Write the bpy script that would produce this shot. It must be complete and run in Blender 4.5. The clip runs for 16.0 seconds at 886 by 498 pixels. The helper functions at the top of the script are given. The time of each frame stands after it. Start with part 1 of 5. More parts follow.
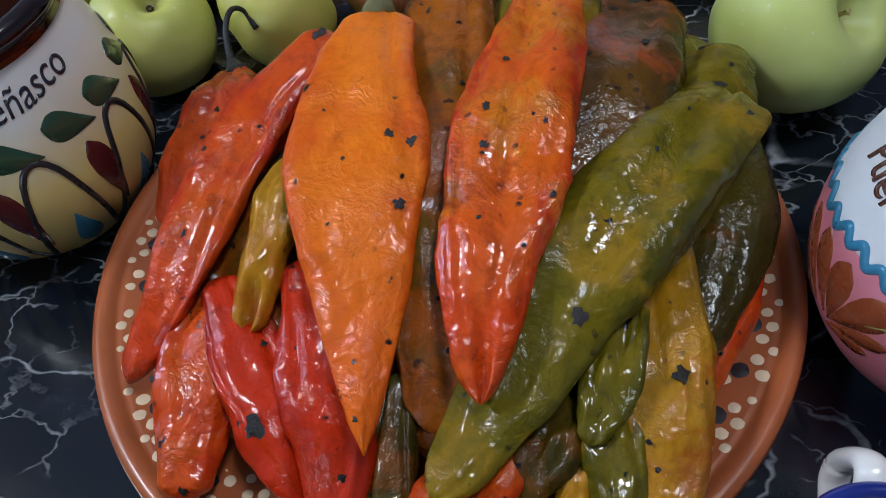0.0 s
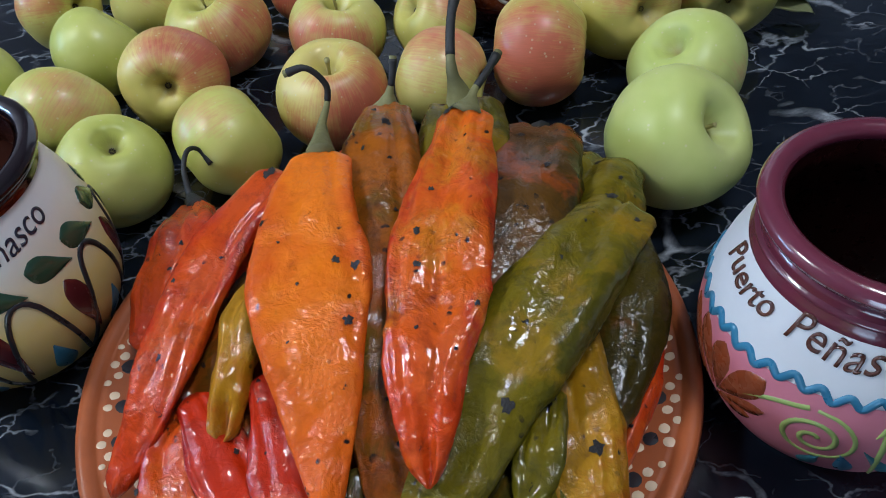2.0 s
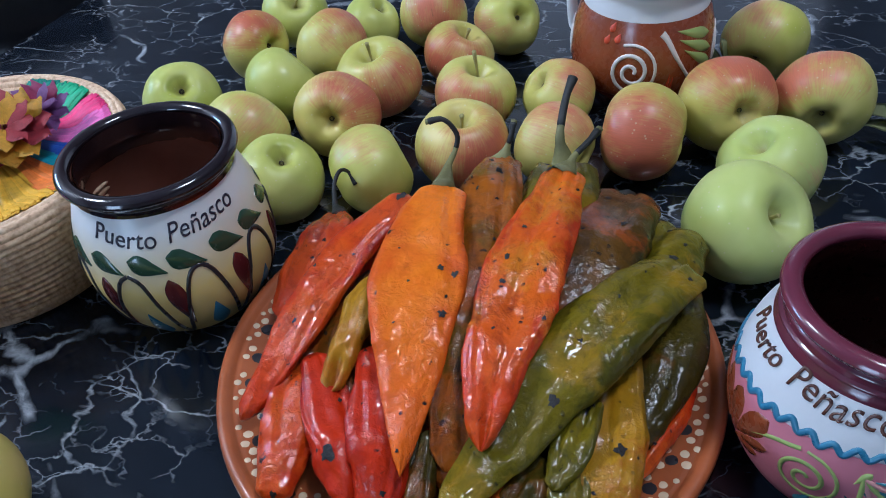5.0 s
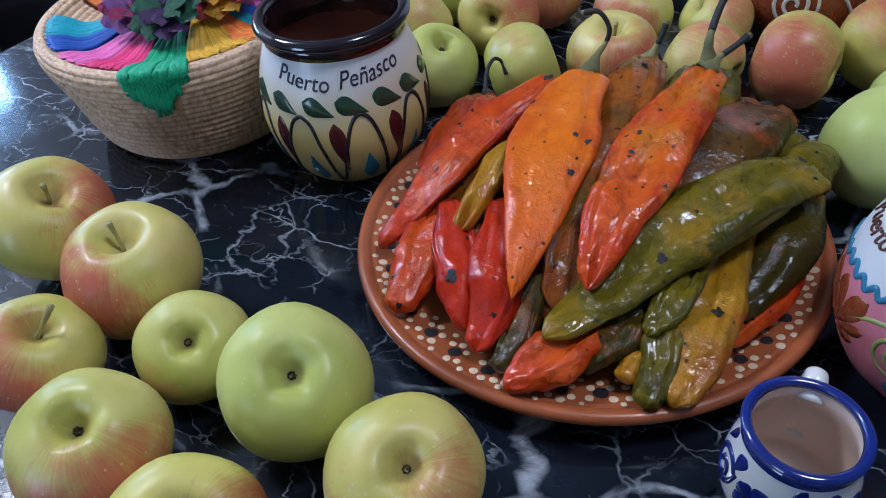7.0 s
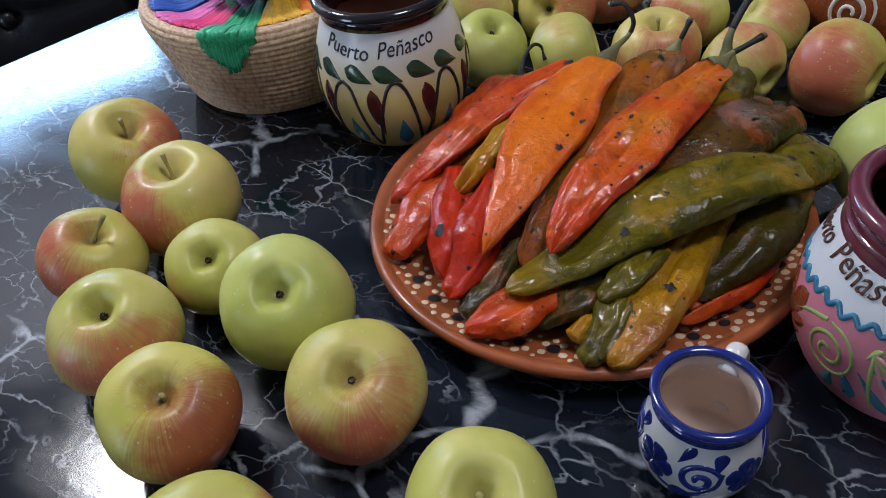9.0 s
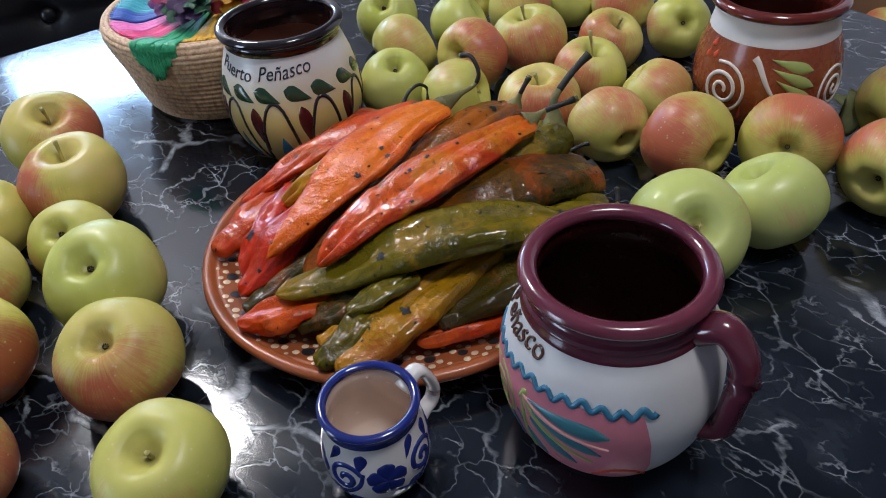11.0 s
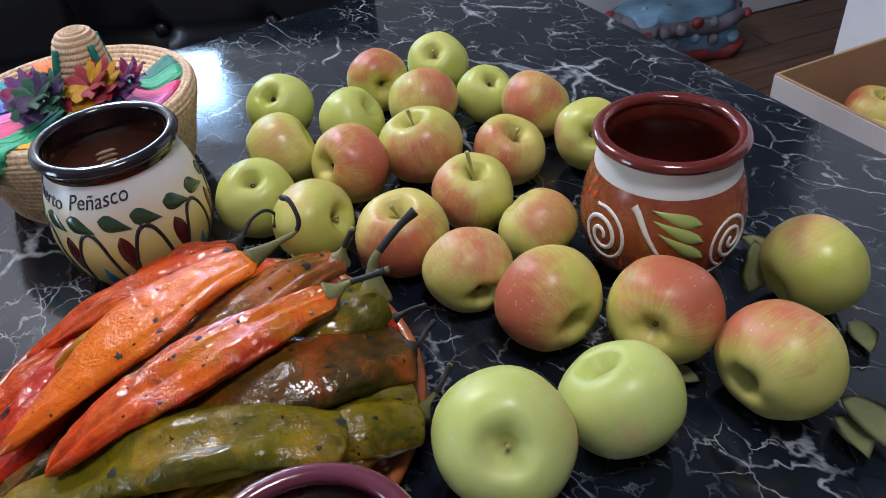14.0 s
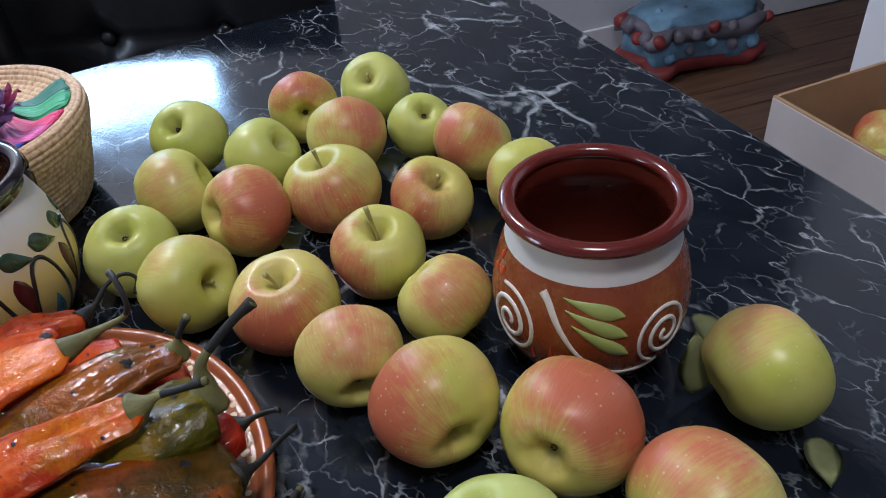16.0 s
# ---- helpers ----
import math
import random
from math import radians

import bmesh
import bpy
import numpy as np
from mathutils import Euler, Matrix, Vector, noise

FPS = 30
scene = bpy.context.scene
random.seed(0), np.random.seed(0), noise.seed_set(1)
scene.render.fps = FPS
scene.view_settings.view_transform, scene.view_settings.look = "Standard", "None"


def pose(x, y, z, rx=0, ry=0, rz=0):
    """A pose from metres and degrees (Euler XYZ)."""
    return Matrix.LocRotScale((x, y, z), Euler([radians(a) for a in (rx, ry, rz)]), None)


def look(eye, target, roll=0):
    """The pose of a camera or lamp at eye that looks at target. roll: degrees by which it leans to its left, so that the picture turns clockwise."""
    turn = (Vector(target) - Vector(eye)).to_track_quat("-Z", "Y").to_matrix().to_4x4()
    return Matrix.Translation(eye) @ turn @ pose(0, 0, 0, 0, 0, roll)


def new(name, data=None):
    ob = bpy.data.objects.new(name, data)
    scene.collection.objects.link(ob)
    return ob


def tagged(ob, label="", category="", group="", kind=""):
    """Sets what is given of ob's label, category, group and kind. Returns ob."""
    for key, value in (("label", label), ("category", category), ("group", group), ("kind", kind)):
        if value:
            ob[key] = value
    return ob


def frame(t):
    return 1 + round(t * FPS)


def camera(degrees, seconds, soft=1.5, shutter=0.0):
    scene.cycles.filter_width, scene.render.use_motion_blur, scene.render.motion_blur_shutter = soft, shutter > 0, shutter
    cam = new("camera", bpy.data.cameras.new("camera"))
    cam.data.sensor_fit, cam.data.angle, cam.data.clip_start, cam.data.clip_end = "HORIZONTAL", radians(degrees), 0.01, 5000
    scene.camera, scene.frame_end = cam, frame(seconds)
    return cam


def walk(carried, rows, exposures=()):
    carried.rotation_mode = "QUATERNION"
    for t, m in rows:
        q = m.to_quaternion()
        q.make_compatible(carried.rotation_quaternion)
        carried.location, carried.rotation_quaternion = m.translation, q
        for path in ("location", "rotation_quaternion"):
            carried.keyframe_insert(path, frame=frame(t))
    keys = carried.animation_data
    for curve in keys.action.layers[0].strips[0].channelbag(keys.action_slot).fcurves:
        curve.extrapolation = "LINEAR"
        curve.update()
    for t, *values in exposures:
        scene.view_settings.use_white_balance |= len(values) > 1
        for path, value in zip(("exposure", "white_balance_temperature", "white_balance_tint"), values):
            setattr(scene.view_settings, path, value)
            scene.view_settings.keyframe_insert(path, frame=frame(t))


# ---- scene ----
cam = camera(60.4, 16.0, soft=1.0)
PATH = [
    (0, (0.031, -0.183, 0.271), (-0.14, 1.01, -1.324), -9.0),
    (0.5, (0.052, -0.184, 0.273), (-0.083, 1.023, -1.315), -8.6),
    (1, (0.053, -0.196, 0.274), (-0.042, 1.025, -1.307), -8.4),
    (1.5, (0.047, -0.203, 0.296), (0.0, 1.09, -1.229), -7.7),
    (2, (0.039, -0.203, 0.313), (0.015, 1.148, -1.162), -7.7),
    (2.5, (0.037, -0.208, 0.318), (0.026, 1.169, -1.133), -8.0),
    (3, (-0.006, -0.21, 0.331), (0.004, 1.189, -1.098), -8.6),
    (3.2, (-0.034, -0.209, 0.338), (0.008, 1.202, -1.079), -8.2),
    (5.3, (0.068, -0.296, 0.358), (-0.343, 1.156, -0.954), -6.1),
    (5.5, (0.074, -0.306, 0.354), (-0.407, 1.141, -0.94), -6.7),
    (6, (0.053, -0.301, 0.347), (-0.479, 1.088, -0.99), -7.2),
    (6.5, (0.029, -0.297, 0.33), (-0.508, 1.053, -1.045), -7.1),
    (7, (0.066, -0.349, 0.339), (-0.546, 0.978, -1.027), -5.6),
    (7.5, (0.078, -0.387, 0.34), (-0.704, 0.854, -1.02), -5.2),
    (8, (0.115, -0.385, 0.345), (-0.756, 0.8, -1.011), -5.6),
    (8.5, (0.125, -0.369, 0.355), (-0.742, 0.822, -0.998), -5.8),
    (9, (0.157, -0.359, 0.345), (-0.739, 0.821, -0.998), -7.5),
    (9.5, (0.249, -0.336, 0.345), (-0.763, 0.774, -0.975), -4.9),
    (9.7, (0.276, -0.318, 0.341), (-0.778, 0.768, -0.968), -5.5),
    (11.8, (0.339, -0.241, 0.364), (-0.809, 0.824, -0.881), -5.9),
    (12, (0.336, -0.22, 0.36), (-0.818, 0.837, -0.886), -6.5),
    (12.5, (0.326, -0.14, 0.345), (-0.821, 0.933, -0.894), -5.9),
    (13, (0.335, -0.104, 0.351), (-0.815, 0.961, -0.891), -5.6),
    (13.5, (0.341, -0.096, 0.363), (-0.832, 0.949, -0.874), -5.2),
    (14, (0.35, -0.077, 0.379), (-0.849, 0.932, -0.864), -5.4),
    (14.5, (0.362, -0.058, 0.385), (-0.858, 0.928, -0.856), -5.3),
    (15, (0.377, -0.01, 0.385), (-0.856, 0.964, -0.852), -5.3),
    (15.5, (0.361, 0.019, 0.385), (-0.875, 0.991, -0.85), -5.6),
    (16, (0.332, 0.059, 0.356), (-0.909, 1.005, -0.895), -6.0),
]
walk(cam, [(t, look(eye, target, roll)) for t, eye, target, roll in PATH],
     [(0.0, -0.12, 5350, 8), (3.0, 0.06, 5150, 8), (5.5, 0.04, 4900, 10), (7.0, -0.10, 4950, 12), (8.5, -0.24, 5250, 12), (9.5, -0.10, 5850, 14), (12.0, 0.06, 5700, 12), (13.5, 0.22, 5700, 12), (16.0, 0.00, 5650, 12)])

# ---- world and lights ----
TAU = 2 * math.pi
FLOOR_Z, CEIL_Z = -0.75, 1.70
world = bpy.data.worlds.new("world")
scene.world = world
world.use_nodes = True
wn = world.node_tree
sky = wn.nodes.new("ShaderNodeTexSky")
sky.sky_type, sky.sun_disc = "NISHITA", False
sky.sun_elevation, sky.sun_rotation = radians(40), radians(200)
wn.links.new(sky.outputs[0], wn.nodes["Background"].inputs[0])
wn.nodes["Background"].inputs[1].default_value = 0.12


def lamp(name, kind, energy, colour, m, size=0.5, size_y=None):
    data = bpy.data.lights.new(name, kind)
    data.energy, data.color = energy, colour
    if kind == "AREA":
        data.size = size
        if size_y:
            data.shape, data.size_y = "RECTANGLE", size_y
    ob = new(name, data)
    ob.matrix_world = m
    return ob


# the wall with the window runs beside the table; U along it, N out of the room
U = Vector((math.cos(radians(67)), math.sin(radians(67)), 0))
N = Vector((-U.y, U.x, 0))
WALL_P = Vector((-0.411, 0.516, 0)) + N * 1.24
WIN_C = WALL_P + U * ((Vector((-1.66, 0.50, 0)) - WALL_P).dot(U)) + Vector((0, 0, 0.57))
WIN_W, WIN_H = 0.66, 0.22
lamp("window_daylight", "AREA", 13.5, (0.50, 0.74, 1.0), look(WIN_C + N * 0.05, WIN_C - N), WIN_W, WIN_H)
LAMP_P = Vector((-1.40, 0.15, CEIL_Z - 0.09))
lamp("ceiling_lamp_light", "AREA", 28.0, (1.0, 0.93, 0.85), look(LAMP_P - Vector((0, 0, 0.03)), LAMP_P - Vector((0, 0.001, 1))), 0.34)
LAMP_Q = Vector((0.46, -0.02, CEIL_Z - 0.09))
lamp("second_ceiling_lamp_light", "AREA", 11.0, (1.0, 0.93, 0.85), look(LAMP_Q - Vector((0, 0, 0.03)), LAMP_Q - Vector((0, 0.001, 1))), 0.30)
# added fill light behind the camera, in an opening cut to hold it
FILL_C = WALL_P - U * 3.6 - N * 1.7 + Vector((0, 0, 0.28))
FILL_W, FILL_H = 0.85, 1.5
lamp("patio_daylight", "AREA", 26.0, (0.74, 0.87, 1.0), look(FILL_C - U * 0.05, FILL_C + U), FILL_W, FILL_H)


# ---- materials ----
def mat(name, rough=0.5, metal=0.0, coat=0.0, spec=0.5):
    m = bpy.data.materials.new(name)
    m.use_nodes = True
    b = m.node_tree.nodes["Principled BSDF"]
    b.inputs["Roughness"].default_value = rough
    b.inputs["Metallic"].default_value = metal
    b.inputs["Coat Weight"].default_value = coat
    b.inputs["Coat Roughness"].default_value = 0.08
    b.inputs["Specular IOR Level"].default_value = spec
    return m, m.node_tree, b


def node(nt, kind, **kw):
    n = nt.nodes.new(kind)
    for k, v in kw.items():
        if k in ("operation", "blend_type", "data_type", "feature", "noise_dimensions", "wave_type", "bands_direction", "distance"):
            if k == "operation":
                n.operation = v
            elif k == "blend_type":
                n.blend_type = v
            elif k == "data_type":
                n.data_type = v
            elif k == "feature":
                n.feature = v
            elif k == "wave_type":
                n.wave_type = v
            elif k == "bands_direction":
                n.bands_direction = v
        else:
            n.inputs[k].default_value = v
    return n


def coords(nt, kind="Object"):
    return nt.nodes.new("ShaderNodeTexCoord").outputs[kind]


def noise_tex(nt, vec, scale, detail=4.0, rough=0.55, dist=0.0):
    n = node(nt, "ShaderNodeTexNoise", Scale=scale, Detail=detail, Roughness=rough, Distortion=dist)
    nt.links.new(vec, n.inputs["Vector"])
    return n.outputs["Fac"]


def ramp(nt, fac, stops, ease="LINEAR"):
    n = nt.nodes.new("ShaderNodeValToRGB")
    n.color_ramp.interpolation = ease
    while len(n.color_ramp.elements) < len(stops):
        n.color_ramp.elements.new(0.5)
    for e, (p, c) in zip(n.color_ramp.elements, stops):
        e.position = p
        e.color = (c, c, c, 1) if not isinstance(c, tuple) else (*c, 1)
    nt.links.new(fac, n.inputs[0])
    return n.outputs[0]


def mix(nt, fac, a, b, kind="MIX"):
    n = nt.nodes.new("ShaderNodeMix")
    n.data_type, n.blend_type = "RGBA", kind
    for sock, v in ((n.inputs[0], fac), (n.inputs[6], a), (n.inputs[7], b)):
        if isinstance(v, (int, float)):
            sock.default_value = v if sock.type == "VALUE" else (v, v, v, 1)
        elif isinstance(v, tuple):
            sock.default_value = (*v, 1)
        else:
            nt.links.new(v, sock)
    return n.outputs[2]


def calc(nt, op, a, b=0.0):
    n = nt.nodes.new("ShaderNodeMath")
    n.operation = op
    for s, v in zip(n.inputs, (a, b)):
        if isinstance(v, (int, float)):
            s.default_value = v
        else:
            nt.links.new(v, s)
    return n.outputs[0]


def bump(nt, b, height, strength, dist=0.001):
    n = node(nt, "ShaderNodeBump", Strength=strength, Distance=dist)
    nt.links.new(height, n.inputs["Height"])
    nt.links.new(n.outputs[0], b.inputs["Normal"])


def mapped(nt, vec, loc=(0, 0, 0), rot=(0, 0, 0), scale=(1, 1, 1)):
    n = node(nt, "ShaderNodeMapping", Location=loc, Rotation=rot, Scale=scale)
    nt.links.new(vec, n.inputs[0])
    return n.outputs[0]


def warped(nt, vec, scale, amount, detail=3.0):
    n = node(nt, "ShaderNodeTexNoise", Scale=scale, Detail=detail)
    nt.links.new(vec, n.inputs["Vector"])
    s = nt.nodes.new("ShaderNodeVectorMath")
    s.operation = "SUBTRACT"
    s.inputs[1].default_value = (0.5, 0.5, 0.5)
    nt.links.new(n.outputs["Color"], s.inputs[0])
    k = nt.nodes.new("ShaderNodeVectorMath")
    k.operation = "SCALE"
    k.inputs["Scale"].default_value = amount
    nt.links.new(s.outputs[0], k.inputs[0])
    a = nt.nodes.new("ShaderNodeVectorMath")
    nt.links.new(vec, a.inputs[0])
    nt.links.new(k.outputs[0], a.inputs[1])
    return a.outputs[0]


def veins(nt, vec, scale, width, soft=0.5):
    v = node(nt, "ShaderNodeTexVoronoi", feature="DISTANCE_TO_EDGE", Scale=scale)
    nt.links.new(vec, v.inputs["Vector"])
    return ramp(nt, v.outputs["Distance"], [(0.0, 1.0), (width * soft, 0.75), (width, 0.0)])


def plain(name, colour, rough=0.5, coat=0.0, vary=0.12, grain=60.0, relief=0.15, metal=0.0, dist=0.0006):
    """Paint, glaze or cloth of one colour, with stains at two scales and a fine relief."""
    m, nt, b = mat(name, rough, metal, coat)
    v = coords(nt)
    big, fine = noise_tex(nt, v, grain * 0.25), noise_tex(nt, v, grain * 3)
    dark = tuple(c * (1 - vary) for c in colour)
    lite = tuple(min(1, c * (1 + vary)) for c in colour)
    c = ramp(nt, big, [(0.3, dark), (0.7, lite)])
    c = mix(nt, calc(nt, "MULTIPLY", fine, 0.25), c, tuple(c_ * 0.8 for c_ in colour))
    nt.links.new(c, b.inputs["Base Color"])
    nt.links.new(ramp(nt, fine, [(0.3, max(0.0, rough - 0.06)), (0.7, min(1.0, rough + 0.08))]), b.inputs["Roughness"])
    bump(nt, b, fine, relief, dist)
    return m


def marble_material():
    m, nt, b = mat("black_marble", 0.12)
    v = mapped(nt, coords(nt), rot=(0, 0, 0.6), scale=(1.0, 1.5, 1.0))
    w1 = warped(nt, warped(nt, v, 4.0, 0.20, 3), 22.0, 0.035, 6)
    w2 = warped(nt, warped(nt, v, 11.0, 0.09, 4), 60.0, 0.014, 5)
    w3 = warped(nt, warped(nt, v, 26.0, 0.05, 4), 110.0, 0.008, 4)
    broad = noise_tex(nt, v, 4.0, 5, 0.6)
    cloud = noise_tex(nt, w2, 9.0, 8, 0.7)
    base = ramp(nt, cloud, [(0.34, (0.0022, 0.0034, 0.0062)), (0.56, (0.007, 0.010, 0.017)), (0.72, (0.022, 0.027, 0.036))])
    big = veins(nt, w1, 5.0, 0.022, 0.45)
    big = calc(nt, "MULTIPLY", big, ramp(nt, noise_tex(nt, mapped(nt, v, loc=(1.3, 0.4, 0)), 6.5, 4), [(0.50, 0.0), (0.58, 1.0)]))
    mid = veins(nt, w2, 14.0, 0.022, 0.40)
    mid = calc(nt, "MULTIPLY", mid, ramp(nt, noise_tex(nt, mapped(nt, v, loc=(3, 1, 0)), 12.0, 5), [(0.46, 0.0), (0.60, 1.0)]))
    thin = veins(nt, w3, 31.0, 0.030, 0.40)
    thin = calc(nt, "MULTIPLY", thin, ramp(nt, noise_tex(nt, mapped(nt, v, loc=(7, 4, 0)), 16.0, 5), [(0.46, 0.0), (0.62, 1.0)]))
    rich = ramp(nt, noise_tex(nt, w1, 60.0, 5, 0.7), [(0.35, 0.25), (0.6, 1.0)])
    vein_c = ramp(nt, broad, [(0.35, (0.28, 0.29, 0.31)), (0.6, (0.42, 0.45, 0.49)), (0.75, (0.56, 0.57, 0.59))])
    c = mix(nt, calc(nt, "MULTIPLY", calc(nt, "MULTIPLY", thin, rich), 0.75), base, vein_c)
    c = mix(nt, calc(nt, "MULTIPLY", calc(nt, "MULTIPLY", mid, rich), 0.85), c, vein_c)
    c = mix(nt, calc(nt, "MULTIPLY", big, rich), c, vein_c)
    nt.links.new(c, b.inputs["Base Color"])
    smear = noise_tex(nt, v, 13.0, 5, 0.6)
    nt.links.new(ramp(nt, smear, [(0.35, 0.08), (0.7, 0.19)]), b.inputs["Roughness"])
    bump(nt, b, noise_tex(nt, v, 140.0, 2), 0.10, 0.0006)
    return m


def apple_material(name, green, yellow, blush, amount):
    """Skin: ground colour by noise, blush on the local +X side in streaks from pole to pole, pale lenticels."""
    m, nt, b = mat(name, 0.40, coat=0.05, spec=0.40)
    v = coords(nt)
    info = nt.nodes.new("ShaderNodeObjectInfo")
    shift = nt.nodes.new("ShaderNodeVectorMath")
    shift.operation = "ADD"
    sc = nt.nodes.new("ShaderNodeVectorMath")
    sc.operation = "SCALE"
    sc.inputs[0].default_value = (3.1, 5.7, 2.3)
    nt.links.new(info.outputs["Random"], sc.inputs["Scale"])
    nt.links.new(v, shift.inputs[0])
    nt.links.new(sc.outputs[0], shift.inputs[1])
    p = shift.outputs[0]
    ground = ramp(nt, noise_tex(nt, p, 22.0, 3), [(0.32, green), (0.68, yellow)])
    sep = nt.nodes.new("ShaderNodeSeparateXYZ")
    nt.links.new(v, sep.inputs[0])
    side = calc(nt, "MULTIPLY", sep.outputs[0], 26.0)
    patch = calc(nt, "MULTIPLY", calc(nt, "SUBTRACT", noise_tex(nt, p, 34.0, 5, 0.62), 0.5), 2.2)
    ang = calc(nt, "ARCTAN2", sep.outputs[1], sep.outputs[0])
    comb = nt.nodes.new("ShaderNodeCombineXYZ")
    nt.links.new(calc(nt, "MULTIPLY", ang, 9.0), comb.inputs[0])
    nt.links.new(calc(nt, "MULTIPLY", sep.outputs[2], 22.0), comb.inputs[1])
    nt.links.new(info.outputs["Random"], comb.inputs[2])
    streak = calc(nt, "MULTIPLY", calc(nt, "SUBTRACT", noise_tex(nt, comb.outputs[0], 2.6, 5, 0.65), 0.5), 1.0)
    fac = calc(nt, "ADD", calc(nt, "ADD", side, patch), calc(nt, "ADD", streak, amount))
    red = ramp(nt, noise_tex(nt, comb.outputs[0], 4.0, 5, 0.7), [(0.3, tuple(c * 1.15 for c in blush)), (0.7, tuple(c * 0.85 for c in blush))])
    c = mix(nt, ramp(nt, fac, [(0.04, 0.0), (0.42, 0.45), (0.85, 0.84)]), ground, red)
    spots = node(nt, "ShaderNodeTexVoronoi", Scale=170.0)
    nt.links.new(p, spots.inputs["Vector"])
    c = mix(nt, ramp(nt, spots.outputs["Distance"], [(0.07, 0.60), (0.15, 0.0)]), c, (0.62, 0.58, 0.36))
    scars = ramp(nt, noise_tex(nt, p, 75.0, 3, 0.5, 1.0), [(0.74, 0.0), (0.80, 0.55)])
    c = mix(nt, scars, c, (0.16, 0.09, 0.035))
    flat_r = calc(nt, "SQRT", calc(nt, "ADD", calc(nt, "POWER", sep.outputs[0], 2.0), calc(nt, "POWER", sep.outputs[1], 2.0)))
    russet = calc(nt, "MULTIPLY", ramp(nt, calc(nt, "ADD", flat_r, calc(nt, "MULTIPLY", calc(nt, "SUBTRACT", noise_tex(nt, comb.outputs[0], 3.0, 5, 0.7), 0.5), 0.006)), [(0.0015, 0.85), (0.0065, 0.0)]), 0.9)
    c = mix(nt, russet, c, (0.16, 0.11, 0.035))
    nt.links.new(c, b.inputs["Base Color"])
    nt.links.new(ramp(nt, noise_tex(nt, p, 60.0), [(0.3, 0.33), (0.7, 0.48)]), b.inputs["Roughness"])
    b.inputs["Subsurface Weight"].default_value = 0.06
    b.inputs["Subsurface Radius"].default_value = (0.006, 0.005, 0.002)
    bump(nt, b, noise_tex(nt, p, 120.0, 3), 0.10, 0.0006)
    return m


def pepper_material(name, main, second, tip, char=0.5, pale=0.0, rough=0.45, other=None, blotch=1.0):
    """Roasted, oily skin: mixed colours, blistered relief, black char spots, loose pale film."""
    m, nt, b = mat(name, rough, coat=0.55, spec=0.06)
    b.inputs["Coat Roughness"].default_value = 0.04
    b.inputs["Coat IOR"].default_value = 1.5
    v = coords(nt)
    sep = nt.nodes.new("ShaderNodeSeparateXYZ")
    nt.links.new(coords(nt, "UV"), sep.inputs[0])
    w = warped(nt, v, 40.0, 0.018)
    # second colour along the back; the darker folded edges also carry painted crevice shade
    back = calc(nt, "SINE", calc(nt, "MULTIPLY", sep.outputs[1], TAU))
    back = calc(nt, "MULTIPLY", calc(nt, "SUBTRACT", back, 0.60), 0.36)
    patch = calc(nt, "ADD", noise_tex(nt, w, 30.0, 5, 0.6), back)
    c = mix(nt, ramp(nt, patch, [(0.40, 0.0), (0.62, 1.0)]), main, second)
    c = mix(nt, ramp(nt, calc(nt, "ADD", sep.outputs[0], calc(nt, "MULTIPLY", noise_tex(nt, v, 40.0), 0.3)), [(0.65, 0.0), (1.1, 0.75)]), c, tip)
    if other:
        c = mix(nt, ramp(nt, noise_tex(nt, mapped(nt, w, loc=(6, 1, 8)), 26.0, 5, 0.62), [(0.52, 0.0), (0.63, 0.85)]), c, other)
    c = mix(nt, calc(nt, "MULTIPLY", ramp(nt, noise_tex(nt, w, 105.0, 6, 0.75), [(0.50, 0.0), (0.68, 1.0)]), 0.40 * blotch), c, tuple(x * 0.40 for x in main))
    roast = noise_tex(nt, mapped(nt, warped(nt, v, 70.0, 0.014), loc=(3, 8, 5)), 46.0, 6, 0.7)
    c = mix(nt, ramp(nt, roast, [(0.54, 0.0), (0.68, (0.45 + 0.35 * char) * blotch)]), c, (0.35 * main[0], 0.30 * main[1] + 0.006, 0.003))
    c = mix(nt, ramp(nt, noise_tex(nt, mapped(nt, w, loc=(2, 5, 1)), 60.0, 3), [(0.58, 0.0), (0.72, 0.5)]), c, tuple(min(1, x * 1.2 + 0.01) for x in second))
    streak = noise_tex(nt, mapped(nt, coords(nt, "UV"), scale=(3.0, 26.0, 1)), 1.6, 5, 0.65)
    c = mix(nt, ramp(nt, streak, [(0.56, 0.0), (0.74, 0.28 * blotch)]), c, tuple(x * 0.45 for x in main))
    if pale:
        film = ramp(nt, noise_tex(nt, warped(nt, v, 50.0, 0.02), 38.0, 6, 0.7), [(0.60, 0.0), (0.66, pale)])
        c = mix(nt, film, c, (0.46, 0.25, 0.11))
    sp = node(nt, "ShaderNodeTexVoronoi", Scale=120.0)
    nt.links.new(warped(nt, v, 150.0, 0.006), sp.inputs["Vector"])
    pick = ramp(nt, noise_tex(nt, v, 60.0, 3), [(0.54 - 0.09 * char, 0.0), (0.59, 1.0)])
    dots = calc(nt, "MULTIPLY", ramp(nt, sp.outputs["Distance"], [(0.12, 1.0), (0.19, 0.0)]), pick)
    blot = ramp(nt, noise_tex(nt, warped(nt, v, 160.0, 0.010), 52.0, 6, 0.62), [(0.685 - 0.04 * char, 0.0), (0.70, 1.0)])
    black = calc(nt, "MAXIMUM", dots, blot)
    c = mix(nt, black, c, (0.010, 0.008, 0.007))
    nt.links.new(c, b.inputs["Base Color"])
